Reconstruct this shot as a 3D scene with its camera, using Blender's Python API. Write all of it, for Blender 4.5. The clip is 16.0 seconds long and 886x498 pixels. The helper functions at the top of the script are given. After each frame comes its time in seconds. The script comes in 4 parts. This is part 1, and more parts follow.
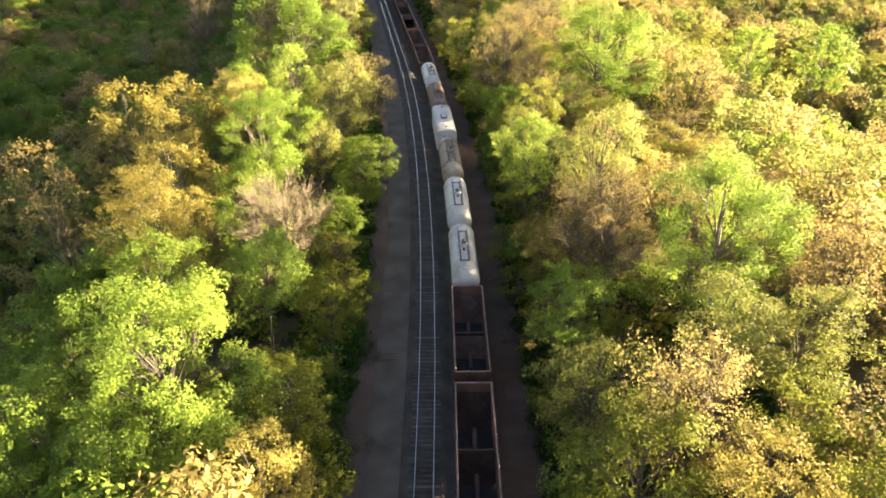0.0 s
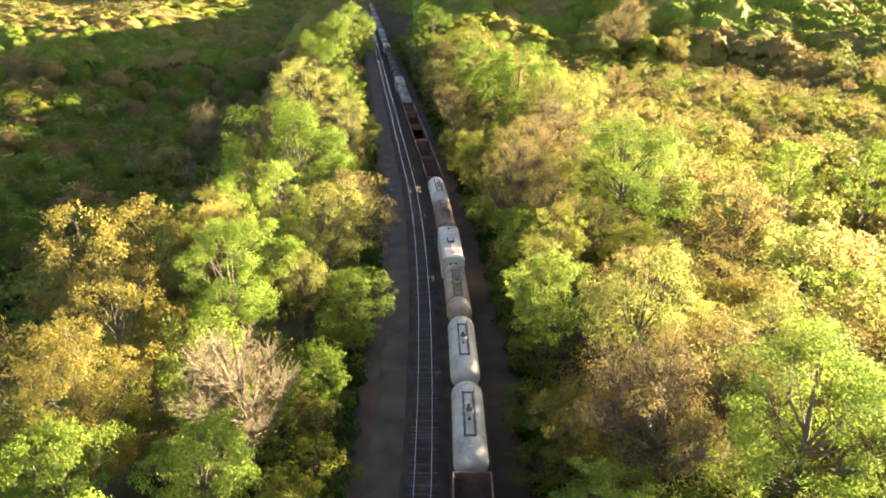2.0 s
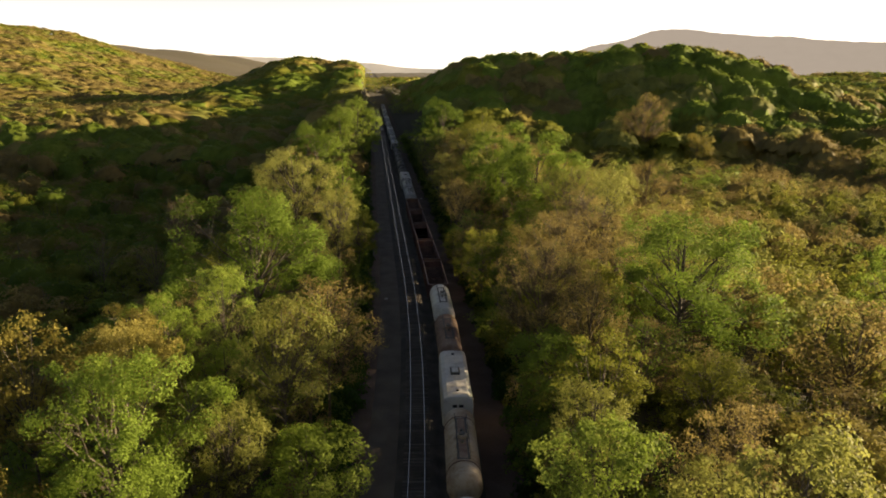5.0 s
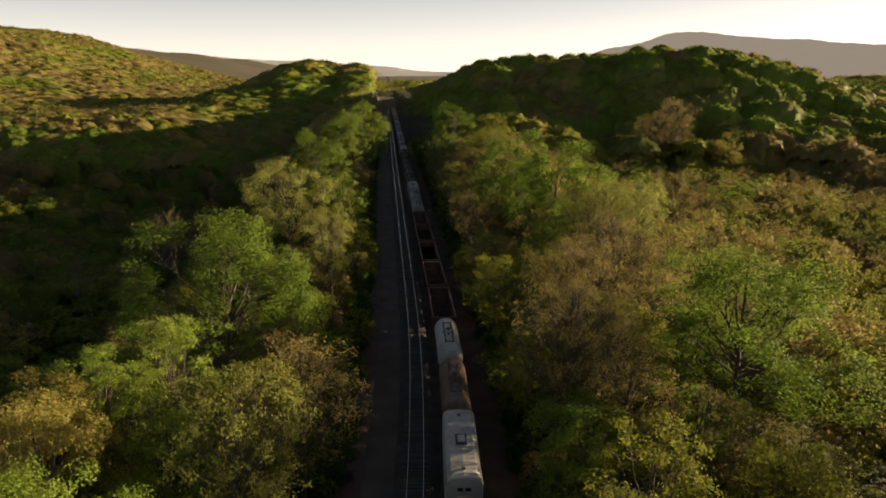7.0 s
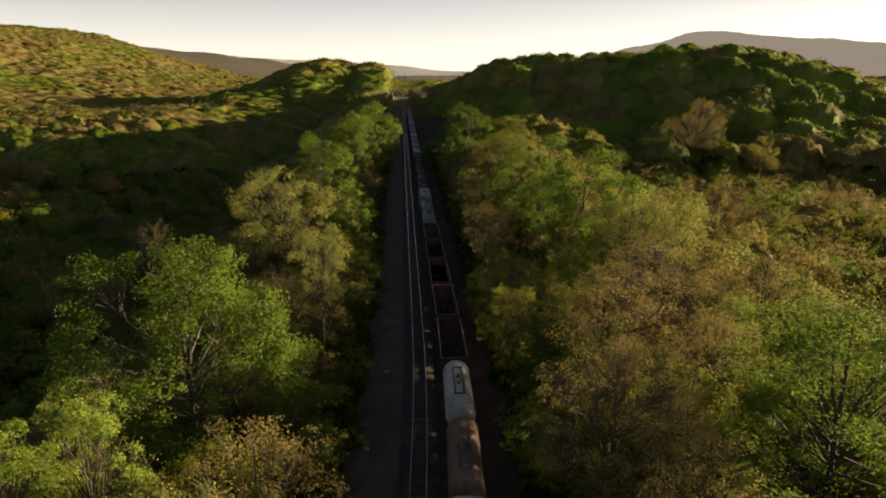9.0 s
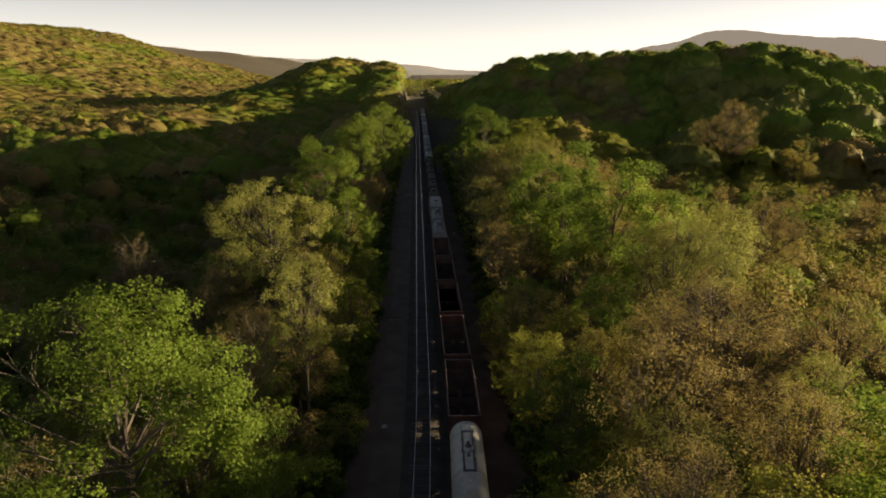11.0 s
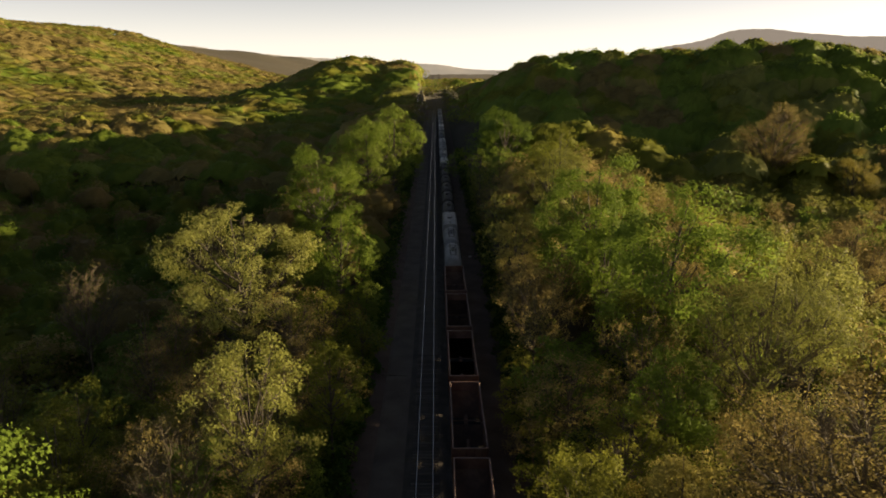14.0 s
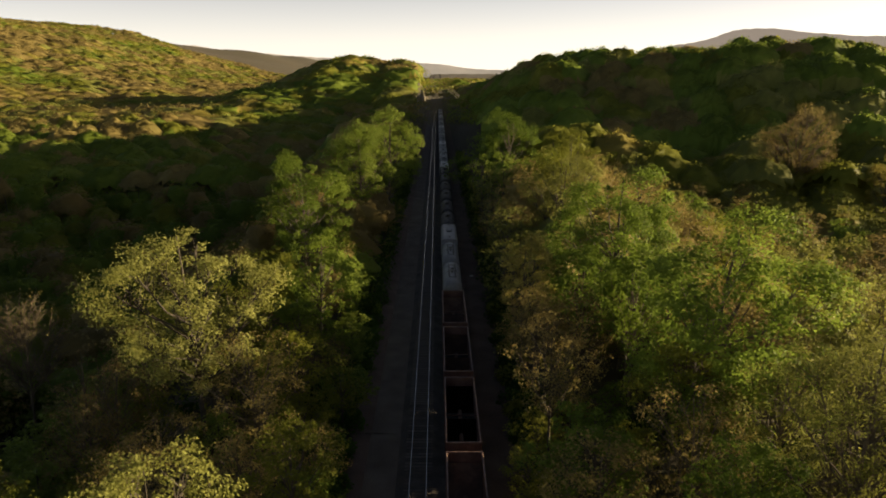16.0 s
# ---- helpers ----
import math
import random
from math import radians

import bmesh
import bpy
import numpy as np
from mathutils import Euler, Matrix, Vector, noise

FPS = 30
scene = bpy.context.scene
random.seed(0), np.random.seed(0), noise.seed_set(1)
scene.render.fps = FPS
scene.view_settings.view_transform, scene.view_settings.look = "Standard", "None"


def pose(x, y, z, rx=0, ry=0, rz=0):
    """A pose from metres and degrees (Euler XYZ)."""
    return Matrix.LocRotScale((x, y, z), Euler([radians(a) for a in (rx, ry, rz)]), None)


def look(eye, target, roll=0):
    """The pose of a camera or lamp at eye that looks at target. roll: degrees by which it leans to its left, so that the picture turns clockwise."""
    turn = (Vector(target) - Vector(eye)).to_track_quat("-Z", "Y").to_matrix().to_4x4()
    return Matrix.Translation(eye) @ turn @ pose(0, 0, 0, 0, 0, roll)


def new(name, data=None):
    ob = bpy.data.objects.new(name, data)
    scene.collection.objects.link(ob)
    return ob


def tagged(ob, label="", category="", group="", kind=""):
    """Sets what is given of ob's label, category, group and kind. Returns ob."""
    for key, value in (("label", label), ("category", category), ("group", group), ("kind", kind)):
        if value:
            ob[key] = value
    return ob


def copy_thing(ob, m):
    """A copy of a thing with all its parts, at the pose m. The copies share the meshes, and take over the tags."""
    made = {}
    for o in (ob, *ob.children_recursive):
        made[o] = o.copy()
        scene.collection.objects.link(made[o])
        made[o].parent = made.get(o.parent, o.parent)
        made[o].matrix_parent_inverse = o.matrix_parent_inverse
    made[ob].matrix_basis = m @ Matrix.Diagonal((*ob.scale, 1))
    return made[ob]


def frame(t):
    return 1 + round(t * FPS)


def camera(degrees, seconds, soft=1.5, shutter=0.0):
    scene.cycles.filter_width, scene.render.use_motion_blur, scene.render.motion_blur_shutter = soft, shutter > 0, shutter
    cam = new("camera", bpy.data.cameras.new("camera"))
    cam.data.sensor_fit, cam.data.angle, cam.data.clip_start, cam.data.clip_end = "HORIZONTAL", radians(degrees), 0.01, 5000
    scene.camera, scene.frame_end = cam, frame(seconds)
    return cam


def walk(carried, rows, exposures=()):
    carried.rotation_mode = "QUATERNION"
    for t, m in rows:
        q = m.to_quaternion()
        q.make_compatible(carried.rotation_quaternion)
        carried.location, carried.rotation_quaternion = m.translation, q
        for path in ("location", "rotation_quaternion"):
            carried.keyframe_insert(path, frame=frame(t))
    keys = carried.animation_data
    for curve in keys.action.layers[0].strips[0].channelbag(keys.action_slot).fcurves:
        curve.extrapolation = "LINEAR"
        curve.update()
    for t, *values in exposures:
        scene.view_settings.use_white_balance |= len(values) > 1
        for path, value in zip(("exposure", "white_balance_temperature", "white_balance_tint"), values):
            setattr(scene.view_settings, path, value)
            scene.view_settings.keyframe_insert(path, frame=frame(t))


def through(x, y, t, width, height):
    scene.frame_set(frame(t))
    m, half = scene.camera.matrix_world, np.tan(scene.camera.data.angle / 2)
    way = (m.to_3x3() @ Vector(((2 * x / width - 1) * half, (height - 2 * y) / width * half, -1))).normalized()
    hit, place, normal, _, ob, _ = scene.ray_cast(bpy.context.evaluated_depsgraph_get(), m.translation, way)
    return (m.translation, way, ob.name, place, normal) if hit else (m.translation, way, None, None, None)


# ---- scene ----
cam = camera(64.8, 16.0, soft=1.8)
METRES, EYE, TILT, LEAN, TURN = 118.0, 44.0, -30.8, 0.0, 0.0
ROWS = [
    (0.0, 0.0, 0.0, 0.0, 0.0, 0.0, 0.0),
    (0.5, 0.0024, 0.0286, 0.0162, 0.42, 1.98, -0.33),
    (1.0, 0.0049, 0.0569, 0.0323, 0.8, 3.96, -0.58),
    (1.5, 0.007, 0.0861, 0.0448, 0.95, 6.01, -0.68),
    (2.0, 0.0089, 0.1187, 0.0522, 1.04, 8.04, -0.75),
    (2.5, 0.0105, 0.1531, 0.0581, 1.18, 9.95, -0.84),
    (3.0, 0.0113, 0.1879, 0.0639, 1.3, 11.76, -0.98),
    (3.5, 0.012, 0.2221, 0.0701, 1.5, 13.56, -1.14),
    (4.0, 0.012, 0.2547, 0.0798, 1.61, 15.35, -1.27),
    (6.5, 0.0138, 0.3868, 0.1561, 2.43, 16.36, -1.71),
    (7.0, 0.0139, 0.4129, 0.171, 2.74, 16.36, -1.92),
    (7.5, 0.0138, 0.4391, 0.1863, 3.06, 16.33, -2.12),
    (8.0, 0.0134, 0.4656, 0.2016, 3.37, 16.32, -2.31),
    (8.5, 0.0128, 0.4919, 0.2171, 3.64, 16.29, -2.49),
    (9.0, 0.0122, 0.5181, 0.2326, 3.91, 16.27, -2.67),
    (11.5, 0.005, 0.6476, 0.3093, 5.17, 16.14, -3.47),
    (12.0, 0.0032, 0.6733, 0.3247, 5.42, 16.11, -3.63),
    (12.5, 0.0013, 0.699, 0.34, 5.68, 16.09, -3.78),
    (13.0, -0.001, 0.725, 0.3552, 5.93, 16.07, -3.95),
    (13.5, -0.0033, 0.7511, 0.3702, 6.19, 16.05, -4.12),
    (14.0, -0.0059, 0.7772, 0.3854, 6.22, 16.04, -4.15),
    (14.5, -0.0085, 0.8037, 0.4007, 6.22, 16.04, -4.15),
    (15.0, -0.0113, 0.8305, 0.4159, 6.21, 16.04, -4.15),
    (15.5, -0.0142, 0.8573, 0.4312, 6.24, 16.02, -4.18),
    (16.0, -0.0174, 0.8846, 0.4464, 6.31, 16.01, -4.24),
]
TINT = 12
EXPOSURES = [(t, e, k, TINT) for t, e, k in ((0.0, 3.93, 6750), (2.0, 3.84, 6750), (3.2, 3.66, 6850), (3.6, 3.2, 6950), (4.0, 2.5, 7050), (4.5, 2.1, 7150), (5.5, 1.5, 7250), (6.5, 1.26, 7250), (16.0, 1.32, 7200))]
walk(cam, [(t, pose(0, 0, EYE, TILT, LEAN, TURN) @ pose(METRES * x, METRES * y, METRES * z, 90 + pitch, roll, yaw)) for t, x, y, z, yaw, pitch, roll in ROWS], EXPOSURES)

# ---- light: a low evening sun ahead and to the right ----
SUN_AZ, SUN_EL = radians(65), radians(9.2)
world = bpy.data.worlds.new("sky")
scene.world = world
world.use_nodes = True
wn = world.node_tree.nodes
sky = wn.new("ShaderNodeTexSky")
sky.sky_type, sky.sun_disc = "NISHITA", False
sky.sun_elevation, sky.sun_rotation = SUN_EL, SUN_AZ
sky.air_density, sky.dust_density, sky.ozone_density = 0.4, 1.1, 0.0
wl = world.node_tree.links
wl.new(sky.outputs[0], wn["Background"].inputs[0])
wn["Background"].inputs[1].default_value = 0.038
# evening haze all round the horizon, thinning with height
height = wn.new("ShaderNodeSeparateXYZ")
wl.new(wn.new("ShaderNodeTexCoord").outputs["Generated"], height.inputs[0])
above = wn.new("ShaderNodeMath")
above.operation = "SUBTRACT"
above.use_clamp = True
above.inputs[0].default_value = 1.0
wl.new(height.outputs["Z"], above.inputs[1])
thin = wn.new("ShaderNodeMath")
thin.operation = "POWER"
thin.inputs[1].default_value = 8.5
wl.new(above.outputs[0], thin.inputs[0])
dim = wn.new("ShaderNodeMath")
dim.operation = "MULTIPLY"
dim.inputs[1].default_value = 0.39
wl.new(thin.outputs[0], dim.inputs[0])
haze = wn.new("ShaderNodeBackground")
haze.inputs[0].default_value = (1.0, 0.95, 0.88, 1)
wl.new(dim.outputs[0], haze.inputs[1])
both = wn.new("ShaderNodeAddShader")
wl.new(wn["Background"].outputs[0], both.inputs[0])
wl.new(haze.outputs[0], both.inputs[1])
wl.new(both.outputs[0], wn["World Output"].inputs[0])
sun = new("sun", bpy.data.lights.new("sun", "SUN"))
sun.data.energy, sun.data.angle, sun.data.color = 4.8, radians(0.6), (1.0, 0.80, 0.51)
sun.matrix_world = look((math.sin(SUN_AZ) * math.cos(SUN_EL) * 500, math.cos(SUN_AZ) * math.cos(SUN_EL) * 500, math.sin(SUN_EL) * 500), (0, 0, 0))


# ---- materials ----
def material(name, colours, scale=1.0, rough=0.9, metal=0.0, bump=0.0, bump_scale=20.0, per_object=0.0, per_island=0.0, fine=6.0, local=False, grain=0.45):
    """A surface whose colour wanders between the given ones at two scales, with fine relief."""
    m = bpy.data.materials.new(name)
    m.use_nodes = True
    n, l = m.node_tree.nodes, m.node_tree.links
    b = n["Principled BSDF"]
    b.inputs["Roughness"].default_value, b.inputs["Metallic"].default_value = rough, metal
    place = n.new("ShaderNodeTexCoord").outputs["Object"] if local else n.new("ShaderNodeNewGeometry").outputs["Position"]
    mixes = []
    for s, d in ((scale, 4.0), (scale * fine, 6.0)):
        t = n.new("ShaderNodeTexNoise")
        t.inputs["Scale"].default_value, t.inputs["Detail"].default_value = s, d
        l.new(place, t.inputs["Vector"])
        mixes.append(t.outputs["Fac"])
    add = n.new("ShaderNodeMath")
    add.operation = "MULTIPLY_ADD"
    l.new(mixes[1], add.inputs[0])
    add.inputs[1].default_value = grain
    l.new(mixes[0], add.inputs[2])
    fac = add.outputs[0]
    for amount, kind, out in ((per_object, "ShaderNodeObjectInfo", "Random"), (per_island, "ShaderNodeNewGeometry", "Random Per Island")):
        if amount:
            o = n.new(kind)
            a = n.new("ShaderNodeMath")
            a.operation = "MULTIPLY_ADD"
            l.new(o.outputs[out], a.inputs[0])
            a.inputs[1].default_value = amount
            l.new(fac, a.inputs[2])
            c = n.new("ShaderNodeMath")
            c.operation = "SUBTRACT"
            l.new(a.outputs[0], c.inputs[0])
            c.inputs[1].default_value = amount / 2
            fac = c.outputs[0]
    r = n.new("ShaderNodeValToRGB")
    e = r.color_ramp.elements
    while len(e) < len(colours):
        e.new(0.5)
    for i, c in enumerate(colours):
        e[i].position, e[i].color = 0.42 + 0.6 * i / max(1, len(colours) - 1), (*c, 1)
    l.new(fac, r.inputs[0])
    l.new(r.outputs[0], b.inputs["Base Color"])
    if bump:
        t = n.new("ShaderNodeTexNoise")
        t.inputs["Scale"].default_value, t.inputs["Detail"].default_value = bump_scale, 5.0
        l.new(place, t.inputs["Vector"])
        k = n.new("ShaderNodeBump")
        k.inputs["Strength"].default_value, k.inputs["Distance"].default_value = bump, 0.1
        l.new(t.outputs["Fac"], k.inputs["Height"])
        l.new(k.outputs[0], b.inputs["Normal"])
    return m


def foliage(name, colours, through=0.46, scale=0.06, per_object=0.5):
    """Thin leaves: they reflect part of the light and let part of it through."""
    m = material(name, colours, scale=scale, rough=0.6, per_object=per_object, per_island=0.12, fine=9.0, grain=0.3)
    n, l = m.node_tree.nodes, m.node_tree.links
    b, ramp = n["Principled BSDF"], [x for x in n if x.type == "VALTORGB"][0]
    b.inputs["Specular IOR Level"].default_value = 0.06
    t = n.new("ShaderNodeBsdfTranslucent")
    l.new(ramp.outputs[0], t.inputs[0])
    mix = n.new("ShaderNodeMixShader")
    mix.inputs[0].default_value = through
    l.new(b.outputs[0], mix.inputs[1])
    l.new(t.outputs[0], mix.inputs[2])
    l.new(mix.outputs[0], n["Material Output"].inputs[0])
    return m


LEAF = {
    "lime": foliage("leaf_lime", [(0.135, 0.20, 0.032), (0.19, 0.27, 0.045), (0.25, 0.322, 0.062)]),
    "green": foliage("leaf_green", [(0.10, 0.155, 0.025), (0.16, 0.225, 0.035), (0.23, 0.295, 0.06)]),
    "yellow": foliage("leaf_yellow", [(0.165, 0.178, 0.045), (0.24, 0.256, 0.066), (0.315, 0.328, 0.10)]),
    "gold": foliage("leaf_gold", [(0.20, 0.172, 0.044), (0.285, 0.25, 0.062), (0.355, 0.318, 0.095)]),
    "tan": foliage("leaf_tan", [(0.19, 0.15, 0.058), (0.275, 0.222, 0.08), (0.34, 0.285, 0.10)]),
    "olive": foliage("leaf_olive", [(0.13, 0.15, 0.025), (0.20, 0.22, 0.035), (0.28, 0.29, 0.06)]),
    "bare": foliage("leaf_bud", [(0.20, 0.17, 0.06), (0.28, 0.24, 0.08), (0.34, 0.29, 0.10)]),
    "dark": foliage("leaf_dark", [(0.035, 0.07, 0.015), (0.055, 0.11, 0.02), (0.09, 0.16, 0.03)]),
}
BARK = material("bark", [(0.05, 0.042, 0.032), (0.09, 0.075, 0.056), (0.15, 0.125, 0.095)], scale=1.2, per_object=0.4, bump=0.3)
BARK_PALE = material("bark_pale", [(0.07, 0.056, 0.032), (0.112, 0.09, 0.053), (0.16, 0.13, 0.08)], scale=1.2, per_object=0.3, bump=0.3)
LITTER = material("leaf_litter", [(0.035, 0.028, 0.017), (0.06, 0.048, 0.027), (0.05, 0.062, 0.024)], scale=0.15, bump=0.8, bump_scale=3.0)
GRAVEL = material("grey_gravel", [(0.074, 0.06, 0.05), (0.118, 0.099, 0.083), (0.168, 0.144, 0.122)], scale=0.35, bump=0.9, bump_scale=14.0, fine=30.0)
BALLAST = material("dark_ballast", [(0.035, 0.031, 0.028), (0.068, 0.06, 0.053), (0.12, 0.105, 0.094)], scale=0.5, bump=1.0, bump_scale=12.0, fine=24.0)
DIRT = material("brown_dirt", [(0.055, 0.037, 0.027), (0.092, 0.063, 0.049), (0.14, 0.10, 0.08)], scale=0.3, bump=0.8, bump_scale=6.0, fine=20.0)
SLEEPER = material("weathered_timber", [(0.055, 0.045, 0.038), (0.10, 0.085, 0.072), (0.16, 0.14, 0.12)], scale=1.5, per_object=0.5, per_island=0.3, bump=0.4)
RAIL = material("polished_steel", [(0.45, 0.43, 0.40), (0.60, 0.58, 0.55)], scale=0.4, rough=0.22, metal=1.0)
RAIL_SIDE = material("rusty_rail_web", [(0.10, 0.055, 0.035), (0.17, 0.10, 0.065)], scale=1.0, rough=0.8)
RUST_OUT = material("oxide_brown_steel", [(0.085, 0.045, 0.035), (0.13, 0.065, 0.05), (0.20, 0.11, 0.08)], scale=0.5, rough=0.75, per_object=0.3, bump=0.1, local=True)
RUST_IN = material("bare_rusty_steel", [(0.055, 0.032, 0.024), (0.11, 0.062, 0.042), (0.19, 0.11, 0.07)], scale=0.55, rough=0.85, per_object=0.25, bump=0.2, local=True)
RIM = material("worn_brown_rim", [(0.12, 0.07, 0.055), (0.19, 0.12, 0.095), (0.27, 0.19, 0.15)], scale=1.2, rough=0.6, local=True)
WHITE = material("dirty_white_paint", [(0.36, 0.33, 0.29), (0.66, 0.64, 0.60), (0.76, 0.75, 0.72)], scale=0.55, rough=0.5, per_object=0.25, local=True)
BEIGE = material("stained_beige_paint", [(0.22, 0.10, 0.05), (0.46, 0.36, 0.26), (0.60, 0.53, 0.44)], scale=0.6, rough=0.6, per_object=0.1, local=True)
BROWN = material("rusted_tank_paint", [(0.13, 0.07, 0.05), (0.24, 0.15, 0.11), (0.38, 0.29, 0.23)], scale=0.4, rough=0.7, per_object=0.2, local=True)
BLACK = material("black_steel", [(0.012, 0.012, 0.013), (0.028, 0.026, 0.025), (0.05, 0.045, 0.04)], scale=0.6, rough=0.6, local=True)
GREY = material("grey_car_paint", [(0.20, 0.20, 0.20), (0.30, 0.30, 0.29), (0.38, 0.37, 0.35)], scale=0.5, rough=0.55, per_object=0.4, local=True)
GRATE = material("walkway_grating", [(0.07, 0.066, 0.06), (0.14, 0.13, 0.12)], scale=3.0, rough=0.7, local=True)
COAL = material("coal_dust", [(0.012, 0.011, 0.011), (0.03, 0.028, 0.026)], scale=1.0, rough=0.9, bump=0.5, bump_scale=8.0, local=True)


# ---- the plan: the line of the tracks and the lie of the land ----
def line(y):
    """The middle of the open track at y."""
    y = np.asarray(y, float)
    bend = np.clip(y, 45, 160) - 45
    return -1.5 - 0.000622 * bend ** 2 - 0.1415 * np.maximum(0, y - 160)


def step(a, b, v):
    t = np.clip((v - a) / (b - a), 0, 1)
    return t * t * (3 - 2 * t)


def bump2(x, y, cx, cy, sx, sy):
    return np.exp(-0.5 * (((x - cx) / sx) ** 2 + ((y - cy) / sy) ** 2))


def land(x, y):
    """Height of the ground."""
    x, y = np.asarray(x, float), np.asarray(y, float)
    u = x - line(y)
    roll = 1.2 * np.sin(x * 0.031 + 1.0) * np.sin(y * 0.027) + 0.7 * np.sin(x * 0.083 + y * 0.051)
    left = -1.0 - 16.0 * step(24, 48, -u) + 9.0 * step(95, 150, -u) * step(340, 450, y) - 5.0 * step(150, 300, -u)
    right = 1.0 - 9.0 * step(32, 80, u) * (1 - step(330, 420, y))
    h = np.where(u < 0, left, right) + roll
    h = h + 31.0 * bump2(x, y, 95, 432, 68, 58)
    h = h + 14.0 * step(8, 52, u) * (1 - step(45, 120, u)) * step(330, 450, y) * (1 - step(600, 760, y))
    h = h + 47.0 * bump2(x, y, -163, 740, 44, 100)
    h = h + 20.0 * bump2(x, y, 420, 900, 220, 200)
    slope = step(-260, -900, x + 0.12 * (y - 900))
    h = h + slope * (118.0 - 0.012 * np.clip(y - 900, 0, 3000)) * step(250, 900, y) + slope * 9.0 * np.sin(y * 0.009) * np.sin(x * 0.013)
    h = h * step(9.5, 16.0, np.abs(u - 2.0)) - 0.55
    return h


def ground_z(x, y):
    return float(land(x, y))


# ---- mesh helpers ----
def mesh_object(name, verts, faces, mat, parent=None, label="", smooth=False):
    me = bpy.data.meshes.new(name)
    me.from_pydata([tuple(v) for v in verts], [], faces)
    me.materials.append(mat)
    if smooth:
        me.polygons.foreach_set("use_smooth", [True] * len(me.polygons))
    ob = new(name, me)
    if parent is not None:
        ob.parent = parent
    if label:
        ob["label"] = label
    return ob


def part(name, bm, mat, parent, label="", smooth=False):
    me = bpy.data.meshes.new(name)
    bm.to_mesh(me)
    bm.free()
    me.materials.append(mat)
    if smooth:
        me.polygons.foreach_set("use_smooth", [True] * len(me.polygons))
    ob = new(name, me)
    ob.parent = parent
    if label:
        ob["label"] = label
    return ob


def box(bm, x0, x1, y0, y1, z0, z1, bevel=0.0):
    r = bmesh.ops.create_cube(bm, size=1.0)
    for v in r["verts"]:
        v.co = Vector(((x0 + x1) / 2 + v.co.x * (x1 - x0), (y0 + y1) / 2 + v.co.y * (y1 - y0), (z0 + z1) / 2 + v.co.z * (z1 - z0)))
    if bevel:
        bmesh.ops.bevel(bm, geom=list({e for v in r["verts"] for e in v.link_edges}), offset=bevel, segments=1, affect="EDGES")
    return bm


def boxes(*rows, bevel=0.0):
    bm = bmesh.new()
    for r in rows:
        box(bm, *r, bevel=bevel)
    return bm


def rod(bm, a, b, r, n=6):
    a, b = Vector(a), Vector(b)
    q = (b - a).to_track_quat("Z", "Y").to_matrix()
    rings = []
    for p in (a, b):
        rings.append([bm.verts.new(p + q @ Vector((r * math.cos(i * math.tau / n), r * math.sin(i * math.tau / n), 0))) for i in range(n)])
    for i in range(n):
        bm.faces.new((rings[0][i], rings[0][(i + 1) % n], rings[1][(i + 1) % n], rings[1][i]))
    bm.faces.new(rings[0][::-1])
    bm.faces.new(rings[1])


def lathe_y(bm, profile, cz, n=24):
    """A body of revolution about a level axis along y at height cz; profile: (y, radius) pairs."""
    rings = []
    for y, r in profile:
        rings.append([bm.verts.new((r * math.sin(i * math.tau / n), y, cz + r * math.cos(i * math.tau / n))) for i in range(n)])
    for a, b in zip(rings, rings[1:]):
        for i in range(n):
            bm.faces.new((a[i], b[i], b[(i + 1) % n], a[(i + 1) % n]))
    bm.faces.new(rings[0])
    bm.faces.new(rings[-1][::-1])
    bmesh.ops.recalc_face_normals(bm, faces=bm.faces)


# ---- ground ----
def sheet(name, us, ys, height, mat, along=True, parent=None):
    us, ys = np.asarray(us, float), np.asarray(ys, float)
    U, Y = np.meshgrid(us, ys)
    X = U + line(Y) if along else U
    Z = height(X, Y, U)
    n, k = len(ys), len(us)
    v = np.stack([X, Y, Z], -1).reshape(-1, 3)
    i = (np.arange(n - 1)[:, None] * k + np.arange(k - 1)[None]).ravel()
    f = np.stack([i, i + 1, i + k + 1, i + k], -1)
    ob = mesh_object(name, v.tolist(), f.tolist(), mat, parent, smooth=True)
    return ob


def spread(a, b, first, grow):
    out, d = [a], first
    while out[-1] < b:
        out.append(out[-1] + d)
        d *= grow
    return out


near_u = list(np.arange(-30, 34.1, 2.0))
far_l = [-v for v in spread(34, 4200, 5.0, 1.06)][::-1]
far_r = spread(38, 4200, 5.0, 1.06)
ys_land = [-v for v in spread(10, 900, 12.0, 1.15)][::-1] + list(np.arange(0, 800, 6.0)) + spread(806, 4700, 10.0, 1.05)
ground = tagged(sheet("ground", far_l + near_u + far_r, ys_land, lambda X, Y, U: land(X, Y), LITTER), "brown leaf-littered woodland floor under the trees", "ground", kind="structure")

ys_track = list(np.arange(-80, 725, 2.5))


def strip(name, profile, mat, label, wobble=0.0, category="trackbed"):
    us = [p[0] for p in profile]
    zs = {p[0]: p[1] for p in profile}

    def height(X, Y, U):
        Z = np.vectorize(lambda u: zs[u])(U)
        return Z + wobble * np.sin(Y * 1.7 + U * 3.1) * np.sin(Y * 0.61 - U * 1.9)
    return tagged(sheet(name, us, ys_track, height, mat), label, category, kind="structure")


